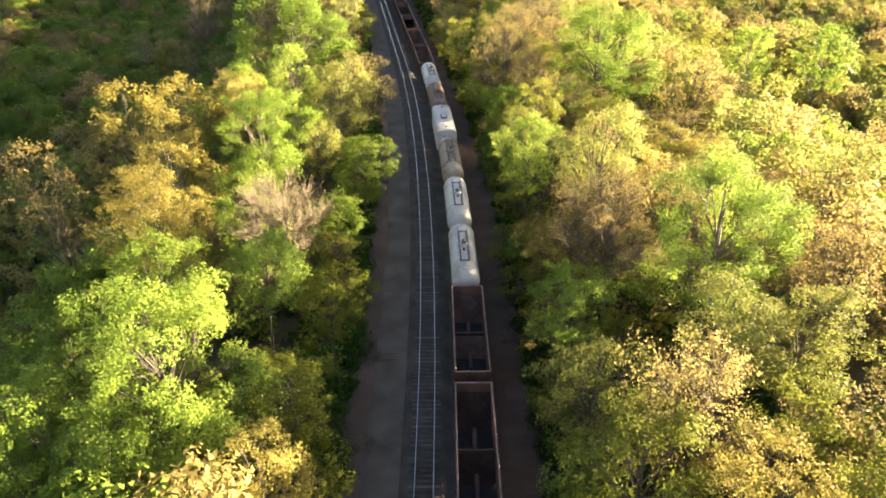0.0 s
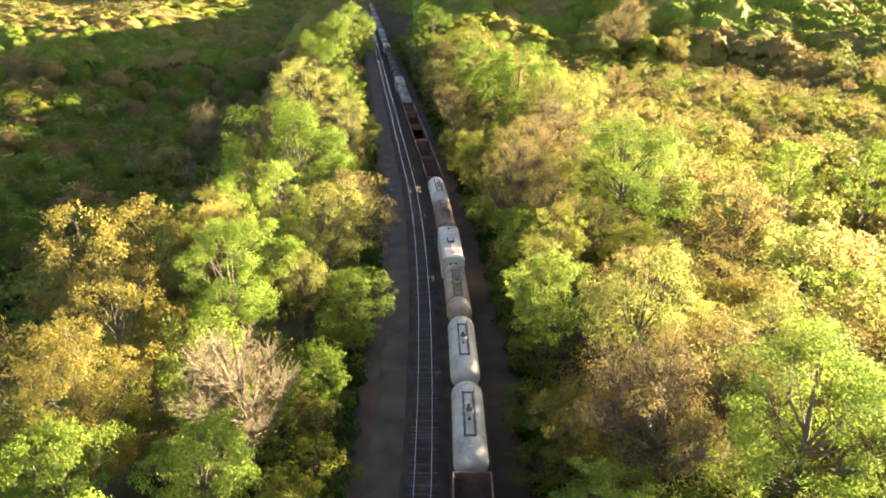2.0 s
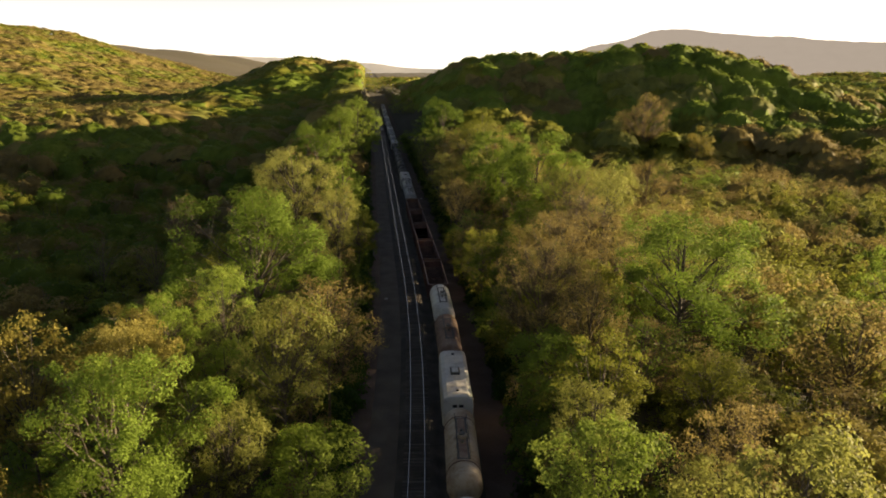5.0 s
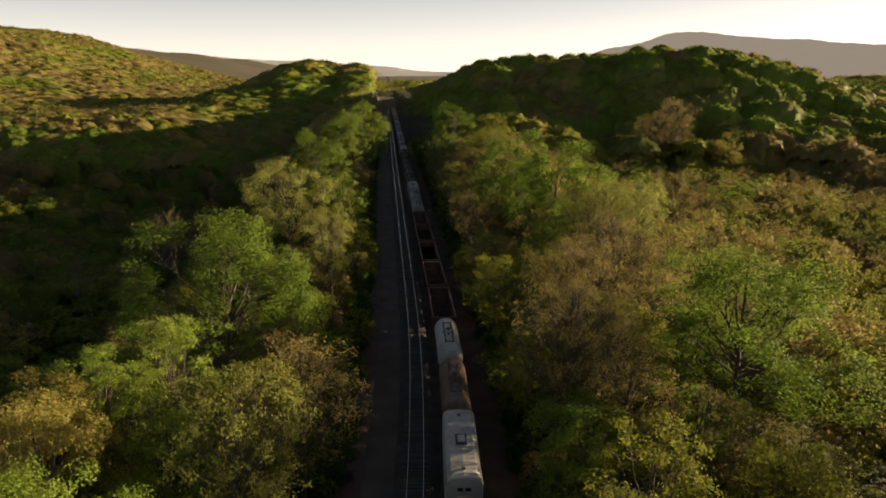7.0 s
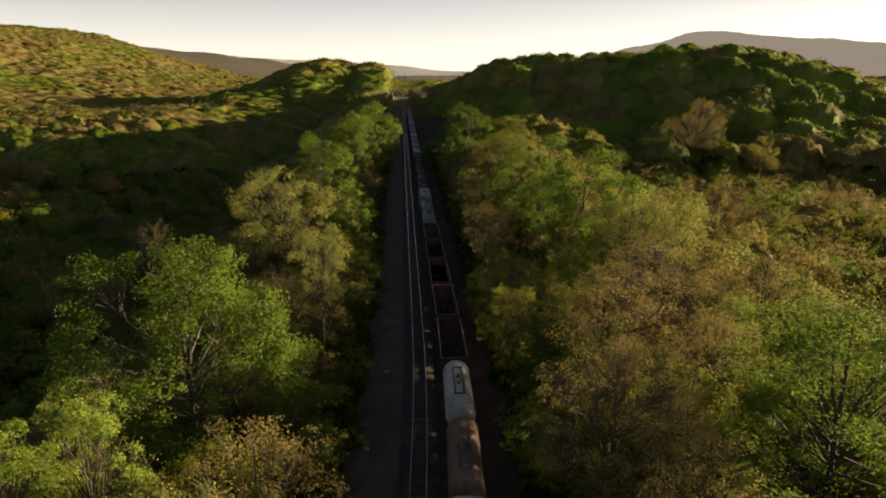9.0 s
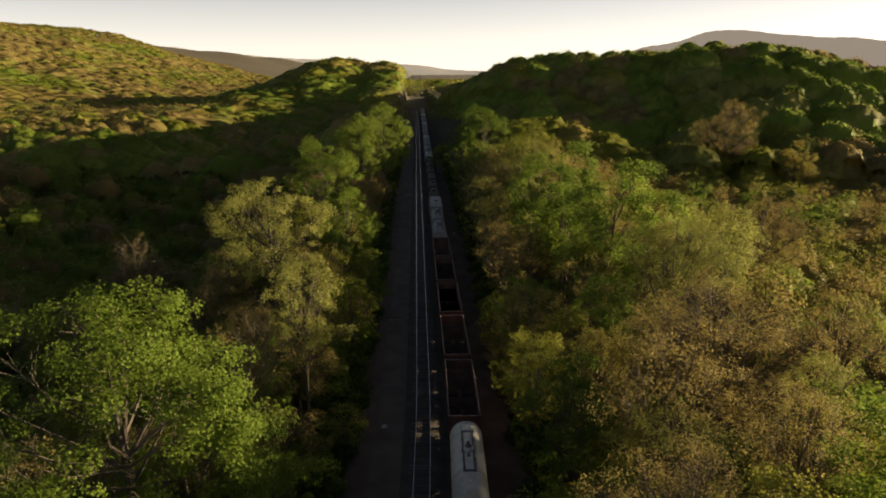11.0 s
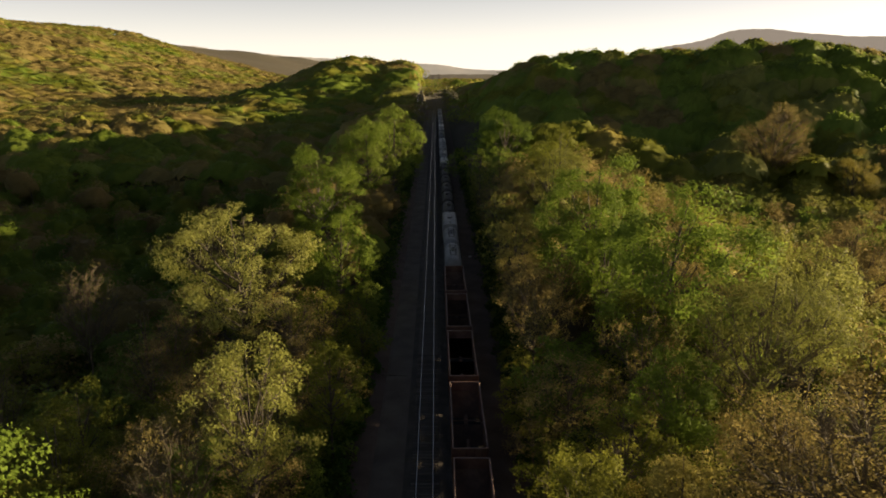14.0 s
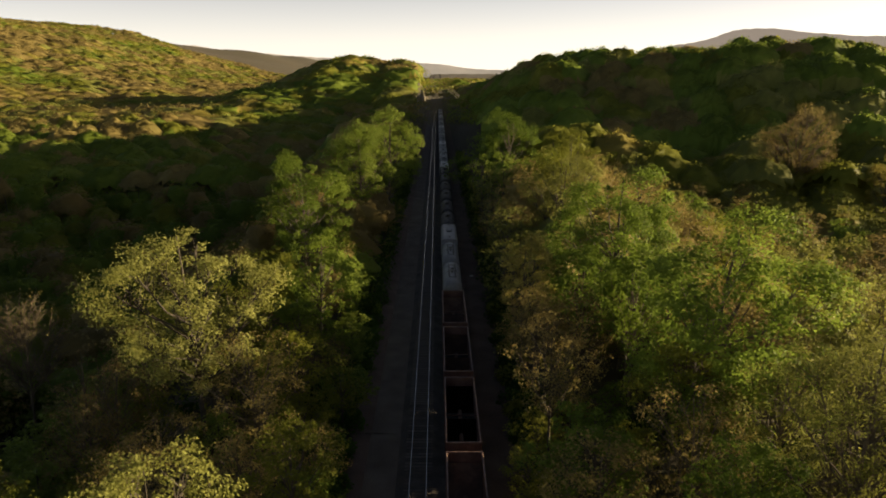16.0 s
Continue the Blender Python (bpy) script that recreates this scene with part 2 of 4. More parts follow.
strip("gravel_path", [(-5.6, -0.75), (-5.1, -0.50), (-4.5, -0.44), (-3.4, -0.42), (-2.2, -0.46), (-1.5, -0.44)], GRAVEL, "pale grey gravel service path beside the tracks", 0.025, "path")
strip("ballast_main", [(-2.3, -0.62), (-1.55, -0.20), (-0.8, -0.17), (0, -0.17), (0.8, -0.17), (1.55, -0.20), (2.1, -0.45), (2.6, -0.45), (2.75, -0.30), (3.3, -0.19), (4.1, -0.17), (4.9, -0.19), (5.6, -0.22), (6.5, -0.62)], BALLAST, "dark stone ballast under the two tracks", 0.015)
strip("dirt_strip", [(5.9, -0.62), (6.3, -0.47), (7.2, -0.43), (8.3, -0.42), (9.3, -0.46), (10.4, -0.62)], DIRT, "brown dirt strip beside the standing train", 0.03, "dirt")
strip("dirt_verge", [(-7.4, -0.62), (-6.8, -0.42), (-6.0, -0.38), (-5.2, -0.44), (-4.7, -0.62)], DIRT, "reddish dirt verge at the edge of the gravel path", 0.03, "dirt")


# ---- tracks ----
def rail_pieces(track, offset):
    for side in (-0.7525, 0.7525):
        for name, prof, mat in (("rail_head", [(-0.036, -0.045), (-0.036, -0.006), (-0.028, 0.0), (0.028, 0.0), (0.036, -0.006), (0.036, -0.045)], RAIL), ("rail_web", [(-0.07, -0.165), (-0.012, -0.145), (-0.012, -0.045), (0.012, -0.045), (0.012, -0.145), (0.07, -0.165)], RAIL_SIDE)):
            us = [offset + side + p[0] for p in prof]
            zz = dict(zip(us, [p[1] for p in prof]))
            verts, faces = [], []
            ys = list(np.arange(-80, 720, 4.0))
            for j, y in enumerate(ys):
                for u, p in zip(us, prof):
                    verts.append((float(line(y)) + u, y, p[1]))
            k = len(us)
            for j in range(len(ys) - 1):
                for i in range(k - 1):
                    faces.append((j * k + i, j * k + i + 1, (j + 1) * k + i + 1, (j + 1) * k + i))
            mesh_object(name, verts, faces, mat, track)


def heading(y):
    d = float(line(y + 0.5) - line(y - 0.5))
    return math.degrees(math.atan(-d))


track_main = tagged(new("railway_track"), "open railway track of bright steel rails on dark timber sleepers", "railway track", kind="structure")
track_side = tagged(new("railway_track"), "railway track of steel rails on sleepers under the freight train", "railway track", kind="structure")
rail_pieces(track_main, 0.0)
rail_pieces(track_side, 4.1)


def sleeper_rows(bm, ys, offset, rng):
    for y in ys:
        m = pose(float(line(y)) + offset + rng.uniform(-0.04, 0.04), y, -0.20, 0, 0, heading(y) + rng.uniform(-0.8, 0.8))
        r = bmesh.ops.create_cube(bm, size=1.0, matrix=m @ Matrix.Diagonal((2.55, 0.23, 0.10, 1)))




# ---- trees ----
def tube_rows(p0, p1, r0, r1, n):
    p0, p1 = np.array(p0), np.array(p1)
    d = p1 - p0
    d = d / (np.linalg.norm(d) + 1e-9)
    a = np.cross(d, [0.31, 0.77, 0.55])
    a /= np.linalg.norm(a) + 1e-9
    b = np.cross(d, a)
    t = np.arange(n) * math.tau / n
    ring = np.cos(t)[:, None] * a + np.sin(t)[:, None] * b
    return np.vstack([p0 + ring * r0, p1 + ring * r1])


class Wood:
    """Collects tapered limbs into one mesh."""
    def __init__(self):
        self.v, self.f, self.c = [], [], 0

    def limb(self, p0, p1, r0, r1, n=5):
        self.v.append(tube_rows(p0, p1, r0, r1, n))
        for i in range(n):
            j = (i + 1) % n
            self.f.append((self.c + i, self.c + j, self.c + n + j, self.c + n + i))
        self.c += 2 * n

    def arrays(self):
        return np.vstack(self.v), self.f


def leaves_at(centres, size, rng, flat=0.35, out=None, squat=1.0):
    """Single leaves, each a lopsided triangle, turned loosely outwards; with the normals that the crown's surface has there."""
    n = len(centres)
    nrm = rng.normal(size=(n, 3))
    nrm[:, 2] += flat
    nrm /= np.linalg.norm(nrm, axis=1)[:, None]
    lie = nrm
    if out is not None:
        nrm = nrm * 0.9 + out
        nrm /= np.linalg.norm(nrm, axis=1)[:, None] + 1e-9
        lie = lie * 0.6 + out * 0.8
        lie /= np.linalg.norm(lie, axis=1)[:, None] + 1e-9
    a = np.cross(nrm, rng.normal(size=(n, 3)))
    a /= np.linalg.norm(a, axis=1)[:, None] + 1e-9
    b = np.cross(nrm, a)
    s = size * rng.uniform(0.65, 1.35, size=(n, 1))
    v = np.empty((n, 3, 3))
    v[:, 0] = centres + a * s * 1.15
    v[:, 1] = centres - a * s * 0.65 + b * s * 0.75
    v[:, 2] = centres - a * s * 0.45 - b * s * 0.80
    v[:, :, 2] = centres[:, None, 2] + (v[:, :, 2] - centres[:, None, 2]) * squat
    return v.reshape(-1, 3), np.arange(3 * n).reshape(n, 3), np.repeat(lie, 3, axis=0)


def leaf_object(name, v, f, nrm, mat, parent=None):
    ob = mesh_object(name, v.tolist(), f.tolist(), mat, parent, smooth=True)
    ob.data.normals_split_custom_set_from_vertices(nrm.tolist())
    return ob


# kind: leaves, leaf size, lobes, lobe size, twigs, how low the crown reaches
KINDS = {
    "lime": (13000, 0.122, 30, 0.34, 110, 0.15),
    "green": (13000, 0.122, 30, 0.34, 90, 0.12),
    "yellow": (10500, 0.102, 30, 0.33, 260, 0.18),
    "gold": (12500, 0.106, 28, 0.34, 110, 0.18),
    "tan": (6800, 0.092, 30, 0.37, 700, 0.24),
    "olive": (10000, 0.118, 28, 0.35, 150, 0.10),
    "bare": (300, 0.11, 26, 0.40, 900, 0.25),
}
REF_H, REF_R = 17.0, 5.0


def tree_arrays(kind, seed, detail=1.0, leaf_scale=1.0, limbs=True, few=1.0, low=None, squat=1.0):
    """The wood and leaves of a tree 17 m high with a crown 5 m in radius, standing at the origin.

    low: where the crown begins, as a share of the height; squat: flattens the leaf clumps of a tree that is drawn out tall."""
    rng = np.random.default_rng(seed)
    count, size, lobes, lobe, twigs, low_kind = KINDS[kind]
    if few < 1.0 and kind != "bare":
        count, size = 6000, 0.155
    low = low_kind if low is None else max(low, low_kind)
    lobes, lobe = int(lobes * few), lobe / few ** 0.4
    w = Wood()
    lean = rng.normal(size=2) * 0.5
    base_h = REF_H * (0.30 + 0.5 * low)
    pts = [np.array([0, 0, -0.6]), np.array([lean[0] * 0.3, lean[1] * 0.3, base_h * 0.6]), np.array([lean[0] * 0.6, lean[1] * 0.6, base_h]), np.array([lean[0], lean[1], REF_H * 0.78]), np.array([lean[0] * 1.3, lean[1] * 1.3, REF_H * 0.92])]
    rad = [0.20, 0.15, 0.12, 0.07, 0.03]
    for k in range(4):
        w.limb(pts[k], pts[k + 1], rad[k], rad[k + 1], 6)
    cz, hz = REF_H * (0.5 + 0.5 * low) + 0.3, REF_H * 0.5 * (1 - low)
    flat = np.array([1.0, 1.0, squat])
    # an uneven outline: some sides of the crown reach further than others
    sides = rng.uniform(0.70, 1.12, size=5)
    centres, radii = [], []
    for i in range(lobes):
        g = (i + 0.5) / lobes
        z = 1 - 1.86 * g
        a = i * 2.399 + rng.uniform(-0.6, 0.6)
        q = math.sqrt(max(0.02, 1 - z * z)) * rng.uniform(0.45, 1.0) * sides[int(a / math.tau * 5) % 5]
        f = rng.uniform(0.60, 1.0) * 0.84
        centres.append([REF_R * q * math.cos(a) + lean[0], REF_R * q * math.sin(a) + lean[1], cz + hz * z * f])
        radii.append(REF_R * lobe * rng.uniform(0.5, 1.25))
    centres, radii = np.array(centres), np.array(radii)
    tips = []
    for c, r in zip(centres, radii):
        t = float(np.clip((c[2] - base_h * 0.8) / (REF_H * 0.95) - 0.12 + rng.uniform(-0.08, 0.05), 0.05, 0.85))
        s = np.array([lean[0] * t, lean[1] * t, base_h * 0.75 + t * (REF_H * 0.62)])
        s[2] = min(s[2], c[2] - 0.4)
        m = (s + c) / 2 + rng.normal(size=3) * 0.25 - [0, 0, 0.3]
        if not limbs:
            continue
        thick = 0.7 if kind == "bare" else 1.0
        w.limb(s, m, 0.085 * thick, 0.05 * thick, 4)
        w.limb(m, c, 0.05 * thick, 0.022 * thick, 4)
        tips.append((m, c))
    for i in range(int(twigs * detail * (0.35 if few < 1.0 and kind != "bare" else 1.0)) if limbs else 0):
        k = rng.integers(len(centres))
        m, c = tips[k]
        s = m + (c - m) * rng.uniform(0.2, 1.0)
        d = rng.normal(size=3) * 0.6
        d[2] = abs(d[2]) * 0.8 + 0.55
        d[:2] += (c[:2] - lean) / REF_R * 0.55
        e = s + d / np.linalg.norm(d) * radii[k] * rng.uniform(0.6, 1.35) * flat
        w.limb(s, e, 0.019 if kind == "bare" else 0.026, 0.008, 3)
    # sprays: each lobe carries smaller clumps on its outer, upper side, with gaps between
    per = 9 if few == 1.0 else 6
    way = rng.normal(size=(len(centres), per, 3))
    away = centres - np.array([lean[0], lean[1], cz - 1.5])
    away /= np.linalg.norm(away, axis=1)[:, None] + 1e-9
    way = way * 0.95 + away[:, None] * 0.6 + np.array([0, 0, 0.25])
    way /= np.linalg.norm(way, axis=2)[..., None]
    spray_c = (centres[:, None] + way * radii[:, None, None] * rng.uniform(0.55, 1.0, size=(len(centres), per, 1)) * flat).reshape(-1, 3)
    spray_r = (radii[:, None] * rng.uniform(0.26, 0.56, size=(len(centres), per))).ravel()
    way = way.reshape(-1, 3)
    n = int(count * detail)
    which = rng.choice(len(spray_c), size=n, p=spray_r ** 1.7 / np.sum(spray_r ** 1.7))
    d = rng.normal(size=(n, 3)) + way[which] * 0.5
    d /= np.linalg.norm(d, axis=1)[:, None]
    rr = rng.uniform(0.15, 1.15, size=(n, 1)) ** 0.6
    p = spray_c[which] + d * rr * spray_r[which][:, None] * np.array([1.1, 1.1, 0.9]) * flat
    mid = p - np.array([lean[0], lean[1], cz - 1.0])
    out = d * 0.45 + way[which] * 0.45 + mid / (np.linalg.norm(mid, axis=1)[:, None] + 1e-9) * (0.7 if few < 1.0 else 0.35)
    out /= np.linalg.norm(out, axis=1)[:, None] + 1e-9
    return w.arrays(), leaves_at(p, size * leaf_scale, rng, out=out, squat=squat)


LABELS = {
    "lime": "broad tree in fresh lime-green spring leaf beside the railway",
    "green": "full tree in mid-green spring leaf in the trackside wood",
    "yellow": "tree with pale yellow-green young leaves and visible branches",
    "gold": "tree in golden-orange catkins and young leaves",
    "tan": "twiggy tan-brown tree with sparse opening buds",
    "olive": "low olive-green leafy tree at the wood's edge",
    "bare": "nearly leafless tree with pale bare spreading branches",
}
models = {}
planted = []
fill_seed = random.Random(7)


def plant(kind, x, y, top, radius, bush=False):
    """A tree that is a thing of its own, with trunk and crown."""
    z = ground_z(x, y)
    h = top - z
    big = radius > 5.45 and not bush
    distant = y > 158 or abs(x - float(line(y))) > 31
    # a crown is about as high as wide; what is left below it is bare stem
    low = 0.0 if bush else min(0.4, max(0.0, round((1 - 2.8 * radius / h) * 5) / 5))
    drawn = 1.0 if bush else max(1.0, round((h / REF_H) / (radius / REF_R) * 2.5) / 2.5)
    variant = (kind, len(planted) % (1 if big else 3), big, bush, distant, low, drawn)
    turn = fill_seed.uniform(0, 360)
    m = pose(x, y, z, 0, 0, turn) @ Matrix.Diagonal((radius / REF_R, radius / REF_R, h / REF_H, 1))
    if variant not in models:
        detail, leaf = (2.8, 0.60) if big else (0.24, 1.8) if bush else (0.5, 1.4) if distant else (1.0, 1.0)
        if big and distant:
            detail, leaf = 1.8, 0.75
        (wv, wf), (lv, lf, ln) = tree_arrays(kind, 100 + 10 * list(KINDS).index(kind) + len(planted) % 3, detail, leaf, low=low, squat=1.0 / drawn)
        root = tagged(new("bush"), "low leafy bush under the trackside trees", "bush", "bushes under the trees") if bush else tagged(new("tree"), LABELS[kind], "tree", "trees beside the railway")
        mesh_object("stem" if bush else "trunk", wv.tolist(), wf, BARK_PALE if kind in ("bare", "tan") else BARK, root)
        leaf_object("crown", lv, lf, ln, LEAF[kind], root)
        root.matrix_basis = m
        models[variant] = root
    else:
        k = models[variant].scale
        copy_thing(models[variant], m @ Matrix.Diagonal((1 / k.x, 1 / k.y, 1 / k.z, 1)))
    planted.append((x, y, radius))


# left of the line
plant("lime", -20, 38.5, 19.3, 6.7)
plant("olive", -11.2, 39.5, 11.9, 3.9)
plant("bare", -15, 60, 17.5, 6.2)
plant("gold", -27, 58, 19, 5.7)
plant("lime", -21.5, 77, 20, 5.5)
plant("gold", -40, 85, 18, 5)
plant("green", -10.5, 84, 11, 4.3)
plant("yellow", -14.2, 92, 18.6, 4.6)
plant("tan", -44.5, 71, 17, 3.9)
plant("olive", -10, 50.6, 11.2, 2.9)
plant("lime", -25, 122, 22.5, 9.0)
plant("tan", -12.5, 102, 17.5, 5)
plant("lime", -22.5, 101.5, 18.8, 3.0)
plant("bare", -25, 106, 13.7, 3.6)
plant("gold", -29.3, 96, 15.7, 3.5)
plant("yellow", -33, 175, 22.8, 8.2)
plant("yellow", -18.7, 142, 20, 4)
plant("bare", -23, 139, 15, 4)
plant("olive", -18.4, 159, 12.6, 3.5)
plant("green", -28.5, 198, 17, 4.6)
plant("green", -41, 231, 20.8, 8)
plant("tan", -26, 171, 13.3, 4.3)
plant("bare", -64.5, 190, 9.8, 5.6)
plant("bare", -48, 178, 8.5, 4.6)
plant("bare", -60, 168, 4.5, 4.2)
plant("bare", -74, 173, 4.5, 4.0)
plant("green", -43, 279, 23, 8.5)
plant("green", -41, 300, 24.8, 8.5)
plant("gold", -30.6, 72.3, 18.3, 5.2)
plant("gold", -35.3, 90, 17, 4.6)
plant("gold", -26.1, 90, 17, 4.0)
plant("green", -20.8, 66.4, 14.5, 4.4)
plant("gold", -29.3, 94.4, 15, 4.4)
# right of the line
plant("lime", 25, 54, 21, 6.4)
plant("tan", 16, 56, 18.5, 5.8)
plant("lime", 25, 112, 22, 9.2)
plant("yellow", 15.5, 65, 22, 5)
plant("lime", 10.3, 49.7, 12.9, 3.8)
plant("yellow", 21, 43, 17, 4.6)
plant("yellow", 27.7, 43, 16.5, 4.2)
plant("yellow", 11.1, 39, 13.3, 4.4)
plant("olive", 24.3, 34.5, 14, 4)
plant("green", 10, 76, 16.5, 3.6)
plant("tan", 37.5, 101, 15.5, 5.4)
plant("tan", 9, 112, 19, 5.5)
plant("yellow", 44.8, 73, 16.5, 4.7)
plant("lime", 53.7, 122, 16.3, 4.3)
plant("lime", 66.3, 122, 16.3, 4.3)
plant("gold", 9.9, 61, 12, 2.8)
plant("tan", 19.7, 141, 18.8, 9.0)
plant("tan", 13.5, 131, 17.5, 5.2)
plant("tan", 33, 146, 15.5, 7)
plant("yellow", 18.5, 158, 22, 6.0)
plant("lime", 13, 178, 24.3, 9.2)
plant("olive", 11.0, 170.5, 15.5, 4.4)
plant("yellow", 18.5, 171, 15, 4.6)
plant("green", 9.0, 187, 19, 4.4)
plant("yellow", 27, 170, 18.5, 4.8)
plant("lime", 10.6, 101, 12.8, 3.8)
plant("olive", 12.5, 92, 15.5, 4.2)
plant("yellow", 11, 85.5, 14.2, 3.6)
plant("olive", 7.5, 119, 13.5, 4)
plant("green", 5.5, 133, 14, 4)
plant("olive", 3.5, 143, 13, 3.6)
plant("lime", 8.5, 208, 24.3, 8.2)
plant("yellow", 31, 182, 18, 5)
plant("tan", 42, 199, 16, 6.6)
plant("gold", -2.9, 198, 16, 3.9)
plant("olive", 6.7, 150, 12.3, 4.4)
plant("yellow", 2.5, 240, 22.5, 7.2)
plant("green", -8, 300, 25, 8)
plant("olive", 5, 262, 24, 7)
plant("tan", 69, 322, 27, 10)
plant("gold", 87, 306, 14.5, 6.5)

CHOSEN = len(planted)

# the rest of the wood, by a jittered grid; the nearest trees are things, those behind are joined
spots = random.Random(11)


def wood_kind(x, y, u):
    a = noise.noise(Vector((x * 0.02, y * 0.02, 3.0))) + spots.uniform(-0.45, 0.45)
    if u > 0:
        if 30 < u and 140 < y < 335:
            a += 0.22
        elif 270 < y:
            return "green" if a < -0.2 else "lime" if a < 0.05 else "olive" if a < 0.22 else "yellow" if a < 0.42 else "tan"
        return "green" if a < -0.55 else "lime" if a < -0.30 else "tan" if a < 0.06 else "yellow" if a < 0.35 else "gold" if a < 0.42 else "olive"
    if y > 120 and u < -34 and y < 420:
        return "green" if a < 0.05 else "olive" if a < 0.2 else "tan" if a < 0.4 else "bare"
    if y > 112:
        return "olive" if a < -0.15 else "tan" if a < 0.15 else "green" if a < 0.35 else "bare"
    return "green" if a < -0.35 else "lime" if a < -0.1 else "gold" if a < 0.02 else "yellow" if a < 0.25 else "olive" if a < 0.38 else "tan"


def clear(x, y, r):
    return all((x - a) ** 2 + (y - b) ** 2 > ((0.66 if n < CHOSEN else 0.5) * (r + c)) ** 2 for n, (a, b, c) in enumerate(planted))


def seen(x, y):
    return -0.68 * max(y, 20) - 22 < x < 0.68 * max(y, 20) + 30


behind = []
cell = 6.2
for j in range(-4, 50):
    for i in range(-25, 27):
        y = j * cell + spots.uniform(-2.3, 2.3)
        u = i * cell + spots.uniform(-2.3, 2.3)
        r = spots.uniform(3.3, 5.2)
        x = float(line(y)) + u
        if -6.6 - 0.5 * r < u < 9.6 + 0.5 * r or not seen(x, y) or not clear(x, y, r * 0.9):
            continue
        kind = wood_kind(x, y, u)
        h = spots.uniform(12.0, 17.0)
        if u < -40 and y > 130:
            r *= 1.28
        if abs(u - 2) < 13:
            h *= 0.75 if u < 0 else 0.95
        if u > 36 or u < -36:
            h *= 0.80
        if 72 < y < 104 and 21 < u < 42:
            h *= 0.72
        if -30 < u < 0 and y > 110:
            h *= 0.70
        if 26 < y < 200 and abs(u) < 40 and len(planted) < 292:
            plant(kind, x, y, ground_z(x, y) + h, r)
        else:
            behind.append((kind, x, y, h, r))
low_growth = []
for k in range(1500):
    y, u, r = spots.uniform(28, 205), spots.choice((-1, 1)) * spots.uniform(7.6, 34), spots.uniform(2.0, 3.2)
    u += 2.0 if u > 0 else 0.0
    x = float(line(y)) + u
    if len(low_growth) < 190 and all((x - a) ** 2 + (y - b) ** 2 > (0.40 * (r + c)) ** 2 for a, b, c in planted) and all((x - a) ** 2 + (y - b) ** 2 > 9 for a, b in low_growth):
        low_growth.append((x, y))
        plant(spots.choice(("olive", "green", "olive", "tan")), x, y, ground_z(x, y) + spots.uniform(4.5, 8.0), r, bush=True)
for j in range(-8, 62):
    for i in range(-33, 31):
        y, u = j * 9.2 + spots.uniform(-3.6, 3.6), i * 9.2 + spots.uniform(-3.6, 3.6)
        x = float(line(y)) + u
        if y < 308 and abs(u) < 158 and seen(x, y) or -9.0 < u < 12.0 or (not seen(x, y) and (y > 330 or abs(u) > 185)) or y > (480 if u < 0 else 560):
            continue
        behind.append((wood_kind(x, y, u), x, y, spots.uniform(12, 18), spots.uniform(5.0, 7.4)))


def soft_out(v):
    """Outward normals with a lift, as a loose crown takes the light."""
    q = v - v.mean(axis=0)
    q /= np.linalg.norm(q, axis=1)[:, None] + 1e-9
    q[:, 2] += 0.55
    return q / (np.linalg.norm(q, axis=1)[:, None] + 1e-9)


def crown_mass(lv, kind):
    """The dense inside of a crown, lumpy as its leaves lie."""
    mid = np.array([0, 0, REF_H * (0.5 + 0.5 * KINDS[kind][5])])
    q = lv - mid
    far = np.linalg.norm(q, axis=1)
    d = q / far[:, None]
    na, ne = 14, 8
    verts, faces = [], []
    for j in range(ne):
        e = math.pi * (j / (ne - 1) - 0.5) * 0.94
        for i in range(na):
            a = math.tau * (i + 0.5 * (j % 2)) / na
            w = np.array([math.cos(a) * math.cos(e), math.sin(a) * math.cos(e), math.sin(e)])
            near = far[d @ w > 0.965]
            r = float(np.percentile(near, 62)) * 0.82 if len(near) > 4 else 2.4
            verts.append(mid + w * r)
    for j in range(ne - 1):
        for i in range(na):
            a, b, c, e = j * na + i, j * na + (i + 1) % na, (j + 1) * na + (i + 1) % na, (j + 1) * na + i
            faces += [(a, b, c), (a, c, e)]
    return np.array(verts), np.array(faces)


